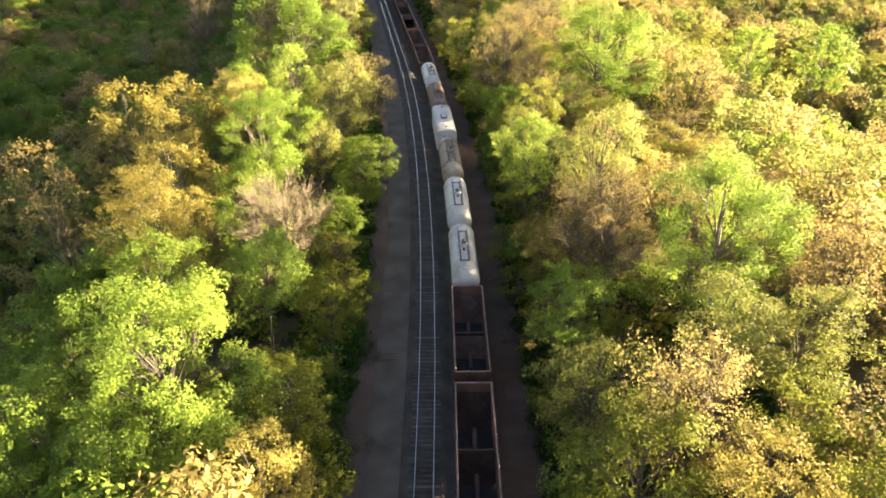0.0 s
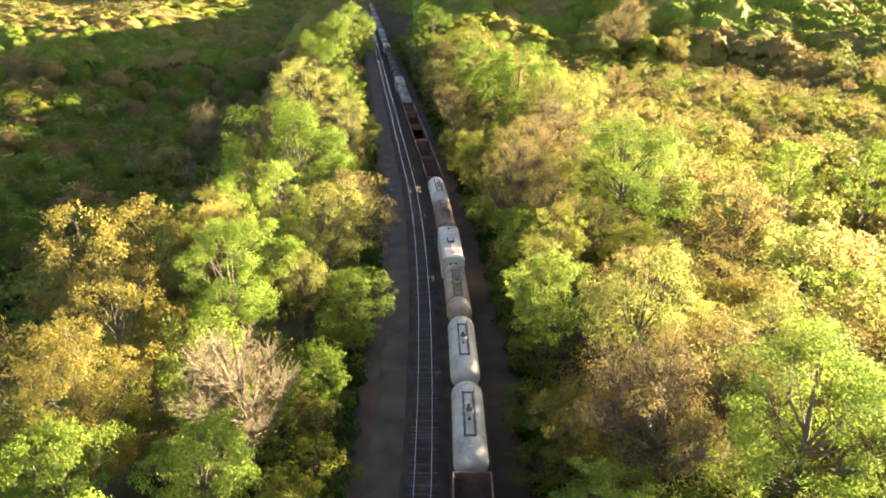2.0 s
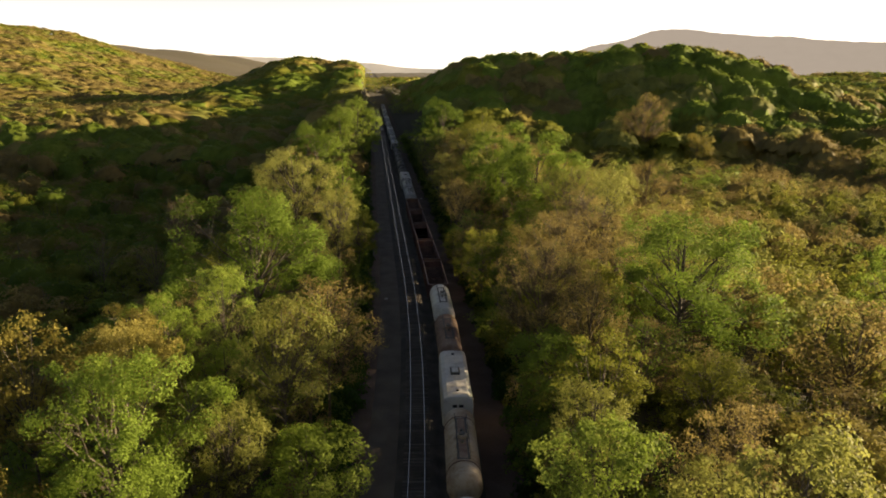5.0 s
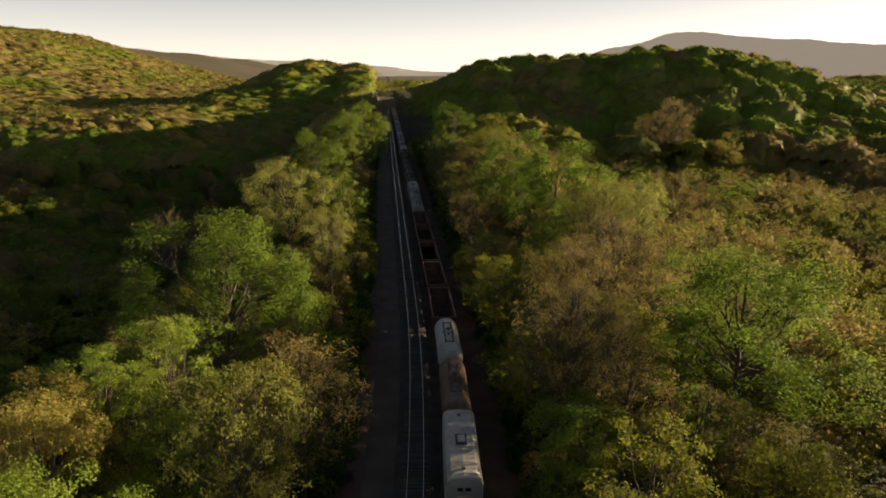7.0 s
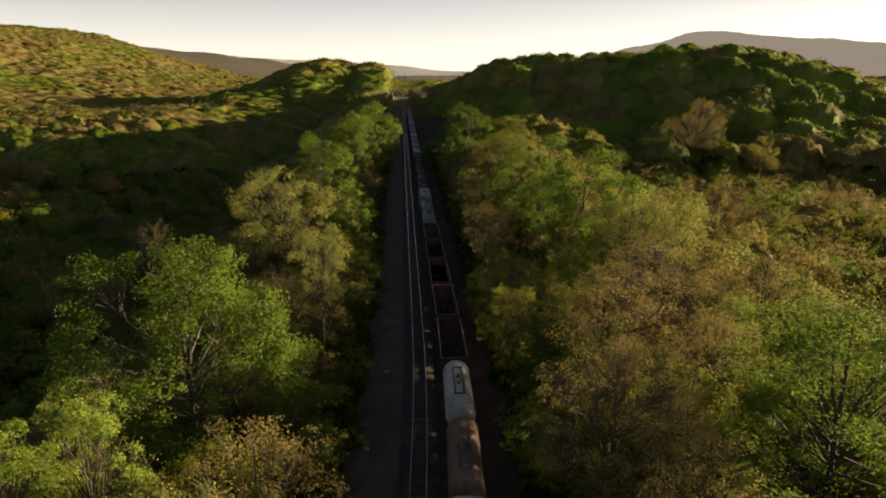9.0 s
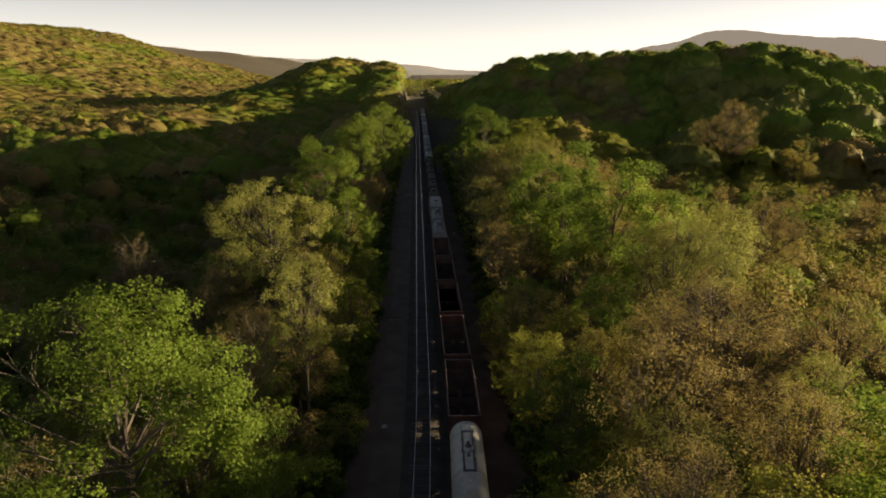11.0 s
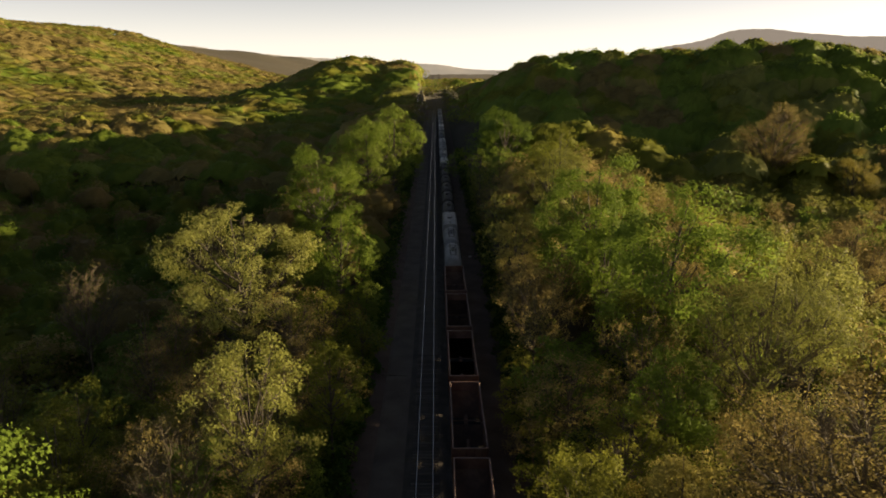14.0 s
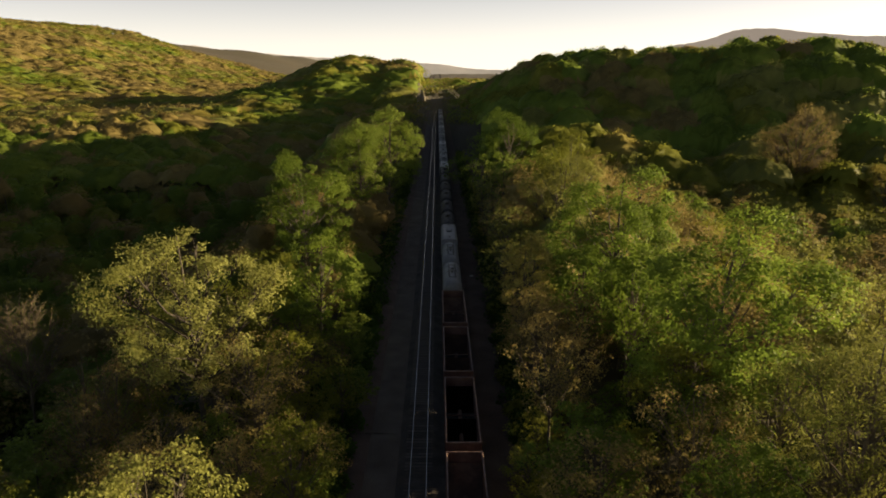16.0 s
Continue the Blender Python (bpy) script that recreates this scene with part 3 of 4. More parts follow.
def join_wood(name, rows, detail, leaf_scale, label, limbs, few):
    """Many trees beyond counting, joined into one mesh, with a material for each kind of leaf."""
    shapes = {}
    V, F, M, N, c = [], [], [], [], 0
    kinds = list(KINDS)
    for n, (kind, x, y, h, r) in enumerate(rows):
        key = (kind, n % 3)
        if key not in shapes:
            (wv, wf), (lv, lf, ln) = tree_arrays(kind, 900 + 10 * kinds.index(kind) + n % 3, detail, leaf_scale, limbs, few)
            wf = np.array([q for q in wf if len(q) == 4])
            wt = np.vstack([wf[:, [0, 1, 2]], wf[:, [0, 2, 3]]])
            if not limbs and kind != "bare":
                cv, cf = crown_mass(lv, kind)
                lv, lf, ln = np.vstack([cv, lv]), np.vstack([cf, lf + len(cv)]), np.vstack([soft_out(cv), ln])
            shapes[key] = (np.vstack([wv, lv]), np.vstack([wt, lf + len(wv)]), np.concatenate([np.full(len(wt), len(kinds)), np.full(len(lf), kinds.index(kind))]), np.vstack([np.zeros_like(wv), ln]))
        v, f, m, nn = shapes[key]
        a = (n * 2.399) % math.tau
        ca, sa = math.cos(a), math.sin(a)
        s = r / REF_R
        p = np.stack([(v[:, 0] * ca - v[:, 1] * sa) * s + x, (v[:, 0] * sa + v[:, 1] * ca) * s + y, v[:, 2] * (h / REF_H) + ground_z(x, y) - (0 if limbs or y < 340 else 2.5)], -1)
        V.append(p), F.append(f + c), M.append(m)
        N.append(np.stack([nn[:, 0] * ca - nn[:, 1] * sa, nn[:, 0] * sa + nn[:, 1] * ca, nn[:, 2]], -1))
        c += len(v)
    V, F, M = np.vstack(V), np.vstack(F), np.concatenate(M)
    me = bpy.data.meshes.new(name)
    me.vertices.add(len(V)), me.loops.add(len(F) * 3), me.polygons.add(len(F))
    me.vertices.foreach_set("co", V.ravel())
    me.loops.foreach_set("vertex_index", F.ravel().astype(np.int32))
    me.polygons.foreach_set("loop_start", np.arange(len(F), dtype=np.int32) * 3)
    for k in kinds:
        me.materials.append(LEAF[k])
    me.materials.append(BARK)
    me.polygons.foreach_set("use_smooth", np.ones(len(F), dtype=bool))
    me.polygons.foreach_set("material_index", M.astype(np.int32))
    me.update()
    me.normals_split_custom_set_from_vertices(np.vstack(N).tolist())
    return tagged(new(name, me), label, "woodland", kind="stuff")


def zone(b):
    if not seen(b[1], b[2]):
        return 3
    if b[2] < 200 and abs(b[1]) < 80:
        return 0
    if b[1] - float(line(b[2])) > 0 and b[2] < 350:
        return 4
    return 1 if b[2] < 350 else 2


for k, (detail, size, limbs, few, words) in enumerate(((0.26, 1.75, True, 0.7, "dense spring woodland of mixed green and tan crowns"), (0.15, 1.7, False, 0.6, "spring woodland filling the hollows beside the railway"))):
    join_wood("woodland", [b for b in behind if zone(b) == k], detail, size, words, limbs, few)
join_wood("woodland", [b for b in behind if zone(b) == 3], 0.015, 6.0, "spring woodland beyond the railway's bend", False, 0.5)


# far crowns: one rolling canopy of rounded tops, with a ragged skin of leaf sprays
def canopy(name, crowns, label, mesh, near_leaves, leaf, deep, jagged):
    """Crowns (x, y, height, radius, kind) as one rolling roof of rounded tops.

    mesh: spacing of the roof's points; deep: how far a crown's shoulders fall, in radii; jagged: unevenness in metres."""
    rng = np.random.default_rng(5)
    kinds = list(LEAF)
    xs, ys = [c[0] for c in crowns], [c[1] for c in crowns]
    x0, y0 = min(xs) - 14, min(ys) - 14
    nx, ny = int((max(xs) + 14 - x0) / mesh), int((max(ys) + 14 - y0) / mesh)
    GX, GY = np.meshgrid(x0 + mesh * np.arange(nx), y0 + mesh * np.arange(ny))
    roof = np.full((ny, nx), -1e3)
    owner = np.zeros((ny, nx), dtype=int)
    pts, idx, sizes, outs = [], [], [], []
    for x, y, h, r, kind in crowns:
        z, k = ground_z(x, y), kinds.index(kind)
        i, j, m = int((x - x0) / mesh), int((y - y0) / mesh), int(r * 1.5 / mesh) + 1
        win = (slice(max(0, j - m), j + m + 2), slice(max(0, i - m), i + m + 2))
        d2 = ((GX[win] - x) ** 2 + (GY[win] - y) ** 2) / (r * 1.12) ** 2
        dome = np.where((d2 < 1.8) & (np.abs(GX[win] - line(GY[win]) - 2) > 13), z + h - r * deep * d2, -1e3)
        higher = dome > roof[win]
        roof[win] = np.where(higher, dome, roof[win])
        owner[win] = np.where(higher, k, owner[win])
        n = near_leaves if y < 800 else near_leaves // 2
        sizes += [leaf if y < 800 else leaf * 1.4] * n
        a, q = rng.uniform(0, math.tau, n), np.sqrt(rng.uniform(0, 1.15, n))
        p = np.stack([x + r * q * np.cos(a), y + r * q * np.sin(a), z + h - r * deep * (q / 1.12) ** 2 + rng.uniform(0.0, 1.0, n) ** 2 * (leaf * 2.0 + jagged * 1.5)], -1)
        # leaves gather in tufts
        pick = rng.integers(n, size=n)
        p = np.where(rng.random((n, 1)) < 0.6, p[pick] + rng.normal(size=(n, 3)) * leaf * 0.8, p)
        pts.append(p)
        outs.append(np.stack([np.cos(a) * q * 0.9, np.sin(a) * q * 0.9, np.full(n, 0.75)], -1))
        idx += [k] * n
    v, f, nrm = leaves_at(np.vstack(pts), np.array(sizes)[:, None], rng, 0.9, np.vstack(outs))
    base = len(v)
    lumps = rng.normal(size=(ny, nx)) * jagged
    lumps = (lumps + np.roll(lumps, 1, 0) + np.roll(lumps, 1, 1)) / 1.7
    roof = roof + lumps
    top = np.stack([GX, GY, roof], -1) + rng.normal(size=(ny, nx, 3)) * np.array([1.0, 1.0, 0.0]) * jagged * 0.6
    q = (np.arange(ny - 1)[:, None] * nx + np.arange(nx - 1)[None]).ravel()
    quad = np.stack([q, q + 1, q + nx + 1, q + nx], -1)
    quad = quad[(roof.ravel()[quad] > -500).all(axis=1)]
    own = owner.ravel()[quad[:, 0]]
    gy, gx = np.gradient(roof, mesh)
    tn = np.stack([-gx, -gy, np.ones_like(roof)], -1) + rng.normal(size=(ny, nx, 3)) * 0.3
    tn = tn / np.linalg.norm(tn, axis=-1)[..., None]
    used, inv = np.unique(quad, return_inverse=True)
    quad = inv.reshape(-1, 4)
    v = np.vstack([v, top.reshape(-1, 3)[used]])
    f = np.vstack([f, quad[:, [0, 1, 2]] + base, quad[:, [0, 2, 3]] + base])
    nrm = np.vstack([nrm, tn.reshape(-1, 3)[used]])
    m = np.concatenate([np.array(idx), own, own])
    me = bpy.data.meshes.new(name)
    me.vertices.add(len(v)), me.loops.add(len(f) * 3), me.polygons.add(len(f))
    me.vertices.foreach_set("co", v.ravel())
    me.loops.foreach_set("vertex_index", f.ravel().astype(np.int32))
    me.polygons.foreach_set("loop_start", np.arange(len(f), dtype=np.int32) * 3)
    for k in kinds:
        me.materials.append(LEAF[k])
    me.polygons.foreach_set("use_smooth", np.ones(len(f), dtype=bool))
    me.polygons.foreach_set("material_index", np.array(m, dtype=np.int32))
    me.update()
    me.normals_split_custom_set_from_vertices(nrm.tolist())
    return tagged(new(name, me), label, "woodland", kind="stuff")


rows = []
for j in range(0, 95):
    y = 480 + j * 10.5
    for i in range(-80, 55):
        u = i * 10.5 + spots.uniform(-4, 4)
        yy = y + spots.uniform(-4, 4)
        x = float(line(yy)) + u
        if yy < 560 and u > 0 or (-9 < u < 12 and yy < 690) or x < -0.72 * yy - 60 or x > 0.5 * yy + 40:
            continue
        if yy > 800 and x > -100:
            continue
        a = noise.noise(Vector((x * 0.012, yy * 0.012, 8.0))) + spots.uniform(-0.35, 0.35)
        a += 0.26 if x < -230 else 0.0
        if ((x + 163) / 100) ** 2 + ((yy - 740) / 170) ** 2 < 1:
            a -= 0.25
        k = "green" if a < -0.28 else "olive" if a < -0.02 else "yellow" if a < 0.18 else "gold" if a < 0.32 else "tan"
        rows.append((x, yy, spots.uniform(13, 16.5), spots.uniform(5.6, 8.2), k))
canopy("woodland", rows, "distant wooded slopes in mixed spring colours", 3.4, 40, 0.55, 0.30, 0.5)
canopy("woodland", [(x, y, h, r, kind) for kind, x, y, h, r in behind if zone((kind, x, y)) == 2 or zone((kind, x, y)) == 4 and y > 312], "spring woodland covering the hillside", 1.5, 300, 0.30, 0.55, 0.5)
level = [b for b in behind if zone(b) == 4]
canopy("woodland", [(x, y, h - 3.2, r, kind) for kind, x, y, h, r in level], "shaded inside of the woodland beside the railway", 1.5, 60, 0.26, 0.8, 0.5)
join_wood("woodland", level, 0.20, 1.42, "sunlit spring woodland on the level ground beside the railway", True, 0.8)


# ---- undergrowth at the edges of the cutting ----
def shrub_row(u0, u1, gap, seed, kind, label):
    rng = np.random.default_rng(seed)
    P, O = [], []
    for y in np.arange(20, 420, gap):
        for k in range(2):
            yy, u, r = y + rng.uniform(-1, 1), rng.uniform(u0, u1), rng.uniform(0.7, 1.9)
            x = float(line(yy)) + u
            n = 170 if yy < 220 else 40
            d = rng.normal(size=(n, 3))
            d[:, 2] = np.abs(d[:, 2])
            d /= np.linalg.norm(d, axis=1)[:, None]
            O.append(d)
            P.append(np.array([x, yy, ground_z(x, yy)]) + d * np.array([r, r, r * 1.25]) * rng.uniform(0.5, 1.0, size=(n, 1)))
    v, f, nrm = leaves_at(np.vstack(P), 0.2, rng, out=np.vstack(O))
    tagged(leaf_object("undergrowth", v, f, nrm, LEAF[kind]), label, "undergrowth", kind="stuff")


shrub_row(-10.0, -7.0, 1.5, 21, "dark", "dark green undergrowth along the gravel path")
shrub_row(-12.0, -7.6, 2.2, 22, "green", "green undergrowth at the foot of the trackside trees")
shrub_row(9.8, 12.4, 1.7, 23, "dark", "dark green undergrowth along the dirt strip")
shrub_row(10.0, 13.5, 2.4, 24, "olive", "olive undergrowth at the foot of the trackside trees")


def understory(kind, seed, count, label):
    rng = np.random.default_rng(seed)
    P, O = [], []
    for k in range(count):
        yy, u, r = rng.uniform(22, 190), rng.uniform(9, 60) * rng.choice([-1, 1]), rng.uniform(1.0, 2.6)
        u += 2 if u > 0 else 0
        x = float(line(yy)) + u
        if not seen(x, yy):
            continue
        d = rng.normal(size=(90, 3))
        d[:, 2] = np.abs(d[:, 2])
        d /= np.linalg.norm(d, axis=1)[:, None]
        O.append(d)
        P.append(np.array([x, yy, ground_z(x, yy)]) + d * np.array([r, r, r * 1.3]) * rng.uniform(0.4, 1.0, size=(90, 1)))
    v, f, nrm = leaves_at(np.vstack(P), 0.28, rng, out=np.vstack(O))
    tagged(leaf_object("undergrowth", v, f, nrm, LEAF[kind]), label, "undergrowth", kind="stuff")


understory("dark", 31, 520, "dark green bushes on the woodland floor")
understory("olive", 32, 560, "olive bushes on the woodland floor")
understory("tan", 33, 260, "brown brush on the woodland floor")


# ---- far mountains, distance haze painted into their colour and glow ----
def backdrop(name, colour, glow, profile, label):
    """A long ridge some kilometres off; profile: (x, y, height) along its crest; glow: emission that imitates haze."""
    m = material(name + "_painted_haze", [tuple(c * 0.30 for c in colour), tuple(c * 0.42 for c in colour)], scale=0.004, rough=1.0)
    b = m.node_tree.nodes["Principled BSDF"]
    # the ridge itself emits a pale colour in place of hazy air before it
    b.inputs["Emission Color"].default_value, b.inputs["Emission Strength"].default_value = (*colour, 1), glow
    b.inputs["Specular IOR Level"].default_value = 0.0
    verts, faces, k = [], [], 7
    pts = []
    for a, b2 in zip(profile, profile[1:]):
        for t in np.linspace(0, 1, 24, endpoint=False):
            pts.append(tuple(a[i] + (b2[i] - a[i]) * (t * t * (3 - 2 * t) if i == 2 else t) for i in range(3)))
    for n, (x, y, h) in enumerate(pts):
        h += 1.2 * math.sin(n * 0.5) + 0.7 * math.sin(n * 1.7)
        for j in range(k):
            t = j / (k - 1)
            verts.append((x * (1 - 0.12 * t), y * (1 - 0.12 * t), -20 + (h + 20) * (1 - t) ** 1.3))
    for n in range(len(pts) - 1):
        for j in range(k - 1):
            faces.append((n * k + j, n * k + j + 1, (n + 1) * k + j + 1, (n + 1) * k + j))
    return tagged(mesh_object(name, verts, faces, m, smooth=True), label, "mountain", kind="structure")


backdrop("backdrop", (0.43, 0.37, 0.31), 0.27, [(250, 2700, 40), (470, 2650, 118), (690, 2640, 168), (1000, 2550, 142), (1250, 2450, 122), (1700, 2300, 90), (2400, 2000, 60)], "wooded mountain on the horizon with haze painted as a glow")
backdrop("backdrop", (0.40, 0.37, 0.32), 0.28, [(-2700, 2300, 190), (-1900, 2700, 150), (-1500, 3000, 120), (-1350, 3350, 95), (-1150, 3800, 82), (-700, 4300, 60), (-300, 4500, 24), (600, 4500, 20)], "long pale ridge with haze painted as a glow")

# ---- train ----
TRAIN = 4.1


def truck(car, y):
    """A four-wheeled truck with side frames."""
    t = part("truck", boxes((-1.05, -0.9, y - 1.25, y + 1.25, 0.42, 0.72), (0.9, 1.05, y - 1.25, y + 1.25, 0.42, 0.72), (-0.9, 0.9, y - 0.2, y + 0.2, 0.45, 0.75), bevel=0.03), BLACK, car)
    for s in (-0.88, 0.88):
        bm = bmesh.new()
        for sx in (-0.75, 0.75):
            r = bmesh.ops.create_cone(bm, cap_ends=True, segments=14, radius1=0.42, radius2=0.42, depth=0.13, matrix=pose(sx, y + s, 0.42, 0, 90, 0))
        part("wheelset", bm, RAIL_SIDE, t)


def couplers(car, half):
    for s in (-1, 1):
        part("coupler", boxes((-0.16, 0.16, min(s * half, s * (half + 0.62)), max(s * half, s * (half + 0.62)), 0.78, 1.06), bevel=0.04), BLACK, car)


def hopper_car(dark=False):
    """An open-topped hopper: ribbed sides, a worn rim, sloping floors and a ridge across the middle."""
    half, w, top = 6.75, 1.55, 3.6
    car = tagged(new("hopper_car"), "empty open-topped rust-brown coal hopper car", "freight car", "cars of the freight train")
    inn = COAL if dark else RUST_IN
    for s in (-1, 1):
        bm = boxes((min(s * (w - 0.06), s * w), max(s * (w - 0.06), s * w), -half, half, 1.05, top - 0.08))
        part("side_sheet", bm, RUST_OUT, car)
        for k in range(11):
            y = -half + 0.35 + k * (2 * half - 0.7) / 10
            part("side_post", boxes((min(s * w, s * (w + 0.09)), max(s * w, s * (w + 0.09)), y - 0.06, y + 0.06, 1.0, top - 0.08)), RUST_OUT, car)
        part("top_rail", boxes((min(s * (w - 0.09), s * (w + 0.06)), max(s * (w - 0.09), s * (w + 0.06)), -half - 0.02, half + 0.02, top - 0.08, top + 0.02), bevel=0.02), RIM, car, "worn lighter brown rim")
    for s in (-1, 1):
        y0, y1 = sorted((s * (half - 0.06), s * half))
        part("end_sheet", boxes((-w + 0.06, w - 0.06, y0, y1, 2.0, top - 0.08)), RUST_OUT, car)
        part("end_rail", boxes((-w + 0.09, w - 0.09, min(s * (half - 0.1), s * (half + 0.06)), max(s * (half - 0.1), s * (half + 0.06)), top - 0.08, top + 0.02), bevel=0.02), RIM, car, "worn lighter brown rim")
        bm = bmesh.new()
        q = [bm.verts.new(p) for p in ((-w + 0.07, s * (half - 0.06), 2.55), (w - 0.07, s * (half - 0.06), 2.55), (w - 0.07, s * 3.7, 1.0), (-w + 0.07, s * 3.7, 1.0))]
        bm.faces.new(q)
        bmesh.ops.solidify(bm, geom=bm.faces[:], thickness=0.04)
        part("slope_sheet", bm, inn, car, "sloping rusty floor sheet")
        bm = bmesh.new()
        q = [bm.verts.new(p) for p in ((-w + 0.07, 0, 2.25), (w - 0.07, 0, 2.25), (w - 0.07, s * 1.9, 0.95), (-w + 0.07, s * 1.9, 0.95))]
        bm.faces.new(q)
        bmesh.ops.solidify(bm, geom=bm.faces[:], thickness=0.04)
        part("ridge_sheet", bm, inn, car, "sloping sheet of the cross ridge")
        part("hopper_floor", boxes((-w + 0.07, w - 0.07, min(s * 1.9, s * 3.7), max(s * 1.9, s * 3.7), 0.9, 0.96)), COAL, car, "black dusty discharge floor")
        part("end_platform", boxes((-w, w, min(s * (half - 0.9), s * (half + 0.22)), max(s * (half - 0.9), s * (half + 0.22)), 1.0, 1.1)), BLACK, car)
        for x in (-1.0, -0.35, 0.35, 1.0):
            part("end_post", boxes((x - 0.05, x + 0.05, min(s * half, s * (half + 0.09)), max(s * half, s * (half + 0.09)), 1.1, top - 0.08)), RUST_OUT, car)
    part("sill_hood", boxes((-0.2, 0.2, -3.7, 3.7, 0.97, 1.4), bevel=0.08), inn, car)
    part("cross_brace", boxes((-w + 0.06, w - 0.06, -0.06, 0.06, 2.6, 2.7)), inn, car)
    part("centre_sill", boxes((-0.25, 0.25, -half - 0.2, half + 0.2, 0.72, 0.89)), BLACK, car)
    truck(car, -half + 1.5)
    truck(car, half - 1.5)
    couplers(car, half)
    return car


def tank_car(length, paint, words, top_words="grey steel walkway along the top", strip=False):
    """A tank car: a welded barrel with domed ends, a manway and walkway on top, ladders and rails."""
    half, r, cz = length / 2 - 0.55, 1.50, 2.95
    car = tagged(new("tank_car"), words, "tank car", "cars of the freight train")
    prof = [(-half, 0.25), (-half + 0.05, 0.62), (-half + 0.17, 1.0), (-half + 0.36, 1.3), (-half + 0.62, 1.47), (-half + 0.85, r)]
    prof = prof + [(-y, q) for y, q in prof[::-1]]
    bm = bmesh.new()
    lathe_y(bm, prof, cz, 32)
    part("barrel", bm, paint, car, smooth=True)
    for y in (-half * 0.52, 0.0, half * 0.52, -half + 0.9, half - 0.9):
        bm = bmesh.new()
        lathe_y(bm, [(y - 0.035, r + 0.004), (y - 0.03, r + 0.018), (y + 0.03, r + 0.018), (y + 0.035, r + 0.004)], cz, 32)
        part("weld_band", bm, paint, car)
    top = cz + r
    bm = bmesh.new()
    bmesh.ops.create_cone(bm, cap_ends=True, segments=20, radius1=0.46, radius2=0.44, depth=0.42, matrix=pose(0, 0, top + 0.14))
    bmesh.ops.bevel(bm, geom=[e for e in bm.edges if all(v.co.z > top + 0.3 for v in e.verts)], offset=0.06, segments=2, affect="EDGES")
    manway = part("manway", bm, paint, car)
    bm = bmesh.new()
    bmesh.ops.create_cone(bm, cap_ends=True, segments=16, radius1=0.30, radius2=0.26, depth=0.12, matrix=pose(0, 0, top + 0.41))
    part("lid", bm, GRATE, manway)
    run = half * 0.55
    if strip:
        part("rust_strip", boxes((-0.34, 0.34, -run, run, top - 0.06, top + 0.035), bevel=0.02), BROWN, car, "rust-red stained strip round the manway")
        for y in (-run - 0.4, run + 0.4):
            bm = bmesh.new()
            lathe_y(bm, [(y - 0.07, r + 0.006), (y - 0.06, r + 0.03), (y + 0.06, r + 0.03), (y + 0.07, r + 0.006)], cz, 32)
            part("strap", bm, RUST_OUT, car)
    for s in (-1, 1):
        part("walkway", boxes((min(s * 0.36, s * 0.52), max(s * 0.36, s * 0.52), -run, run, top - 0.06, top + 0.03)), GRATE, car, top_words)
        bm = bmesh.new()
        rod(bm, (s * 0.55, -run, top + 0.55), (s * 0.55, run, top + 0.55), 0.022)
        for y in np.linspace(-run, run, 5):
            rod(bm, (s * 0.55, y, top - 0.1), (s * 0.55, y, top + 0.55), 0.02)
        part("handrail", bm, GRATE, car)
        bm = bmesh.new()
        for x in (-0.2, 0.2):
            rod(bm, (s * (r + 0.08), x, 1.0), (s * (r + 0.08), x, cz + 0.3), 0.02)
            rod(bm, (s * (r + 0.08), x, cz + 0.3), (s * 0.56, x, top - 0.02), 0.02)
        for z in np.arange(1.2, cz + 0.3, 0.33):
            rod(bm, (s * (r + 0.08), -0.2, z), (s * (r + 0.08), 0.2, z), 0.015)
        part("ladder", bm, GRATE, car)
        y0, y1 = sorted((s * (half - 1.2), s * (half + 0.3)))
        part("end_platform", boxes((-1.45, 1.45, y0, y1, 1.06, 1.14)), BLACK, car)
        part("saddle", boxes((-1.2, 1.2, s * (half - 1.9) - 0.25, s * (half - 1.9) + 0.25, 1.0, 1.75), bevel=0.05), BLACK, car)
        bm = bmesh.new()
        rod(bm, (-1.4, s * (half + 0.2), 2.0), (1.4, s * (half + 0.2), 2.0), 0.022)
        for x in (-1.4, 1.4):
            rod(bm, (x, s * (half + 0.2), 1.1), (x, s * (half + 0.2), 2.0), 0.022)
        part("end_rail", bm, GRATE, car)
    for y in (-0.75, 0.75):
        part("walkway_end", boxes((-0.52, 0.52, (run if y > 0 else -run) - 0.15, (run if y > 0 else -run) + 0.15, top - 0.02, top + 0.02)), GRATE, car)
        bm = bmesh.new()
        bmesh.ops.create_cone(bm, cap_ends=True, segments=12, radius1=0.14, radius2=0.12, depth=0.3, matrix=pose(0.0, y * 1.3, top + 0.1))
        part("valve", bm, GRATE, car)
    part("centre_sill", boxes((-0.3, 0.3, -half - 0.3, half + 0.3, 0.75, 1.02)), BLACK, car)
    truck(car, -half + 1.5)
    truck(car, half - 1.5)
    couplers(car, half + 0.1)
    return car


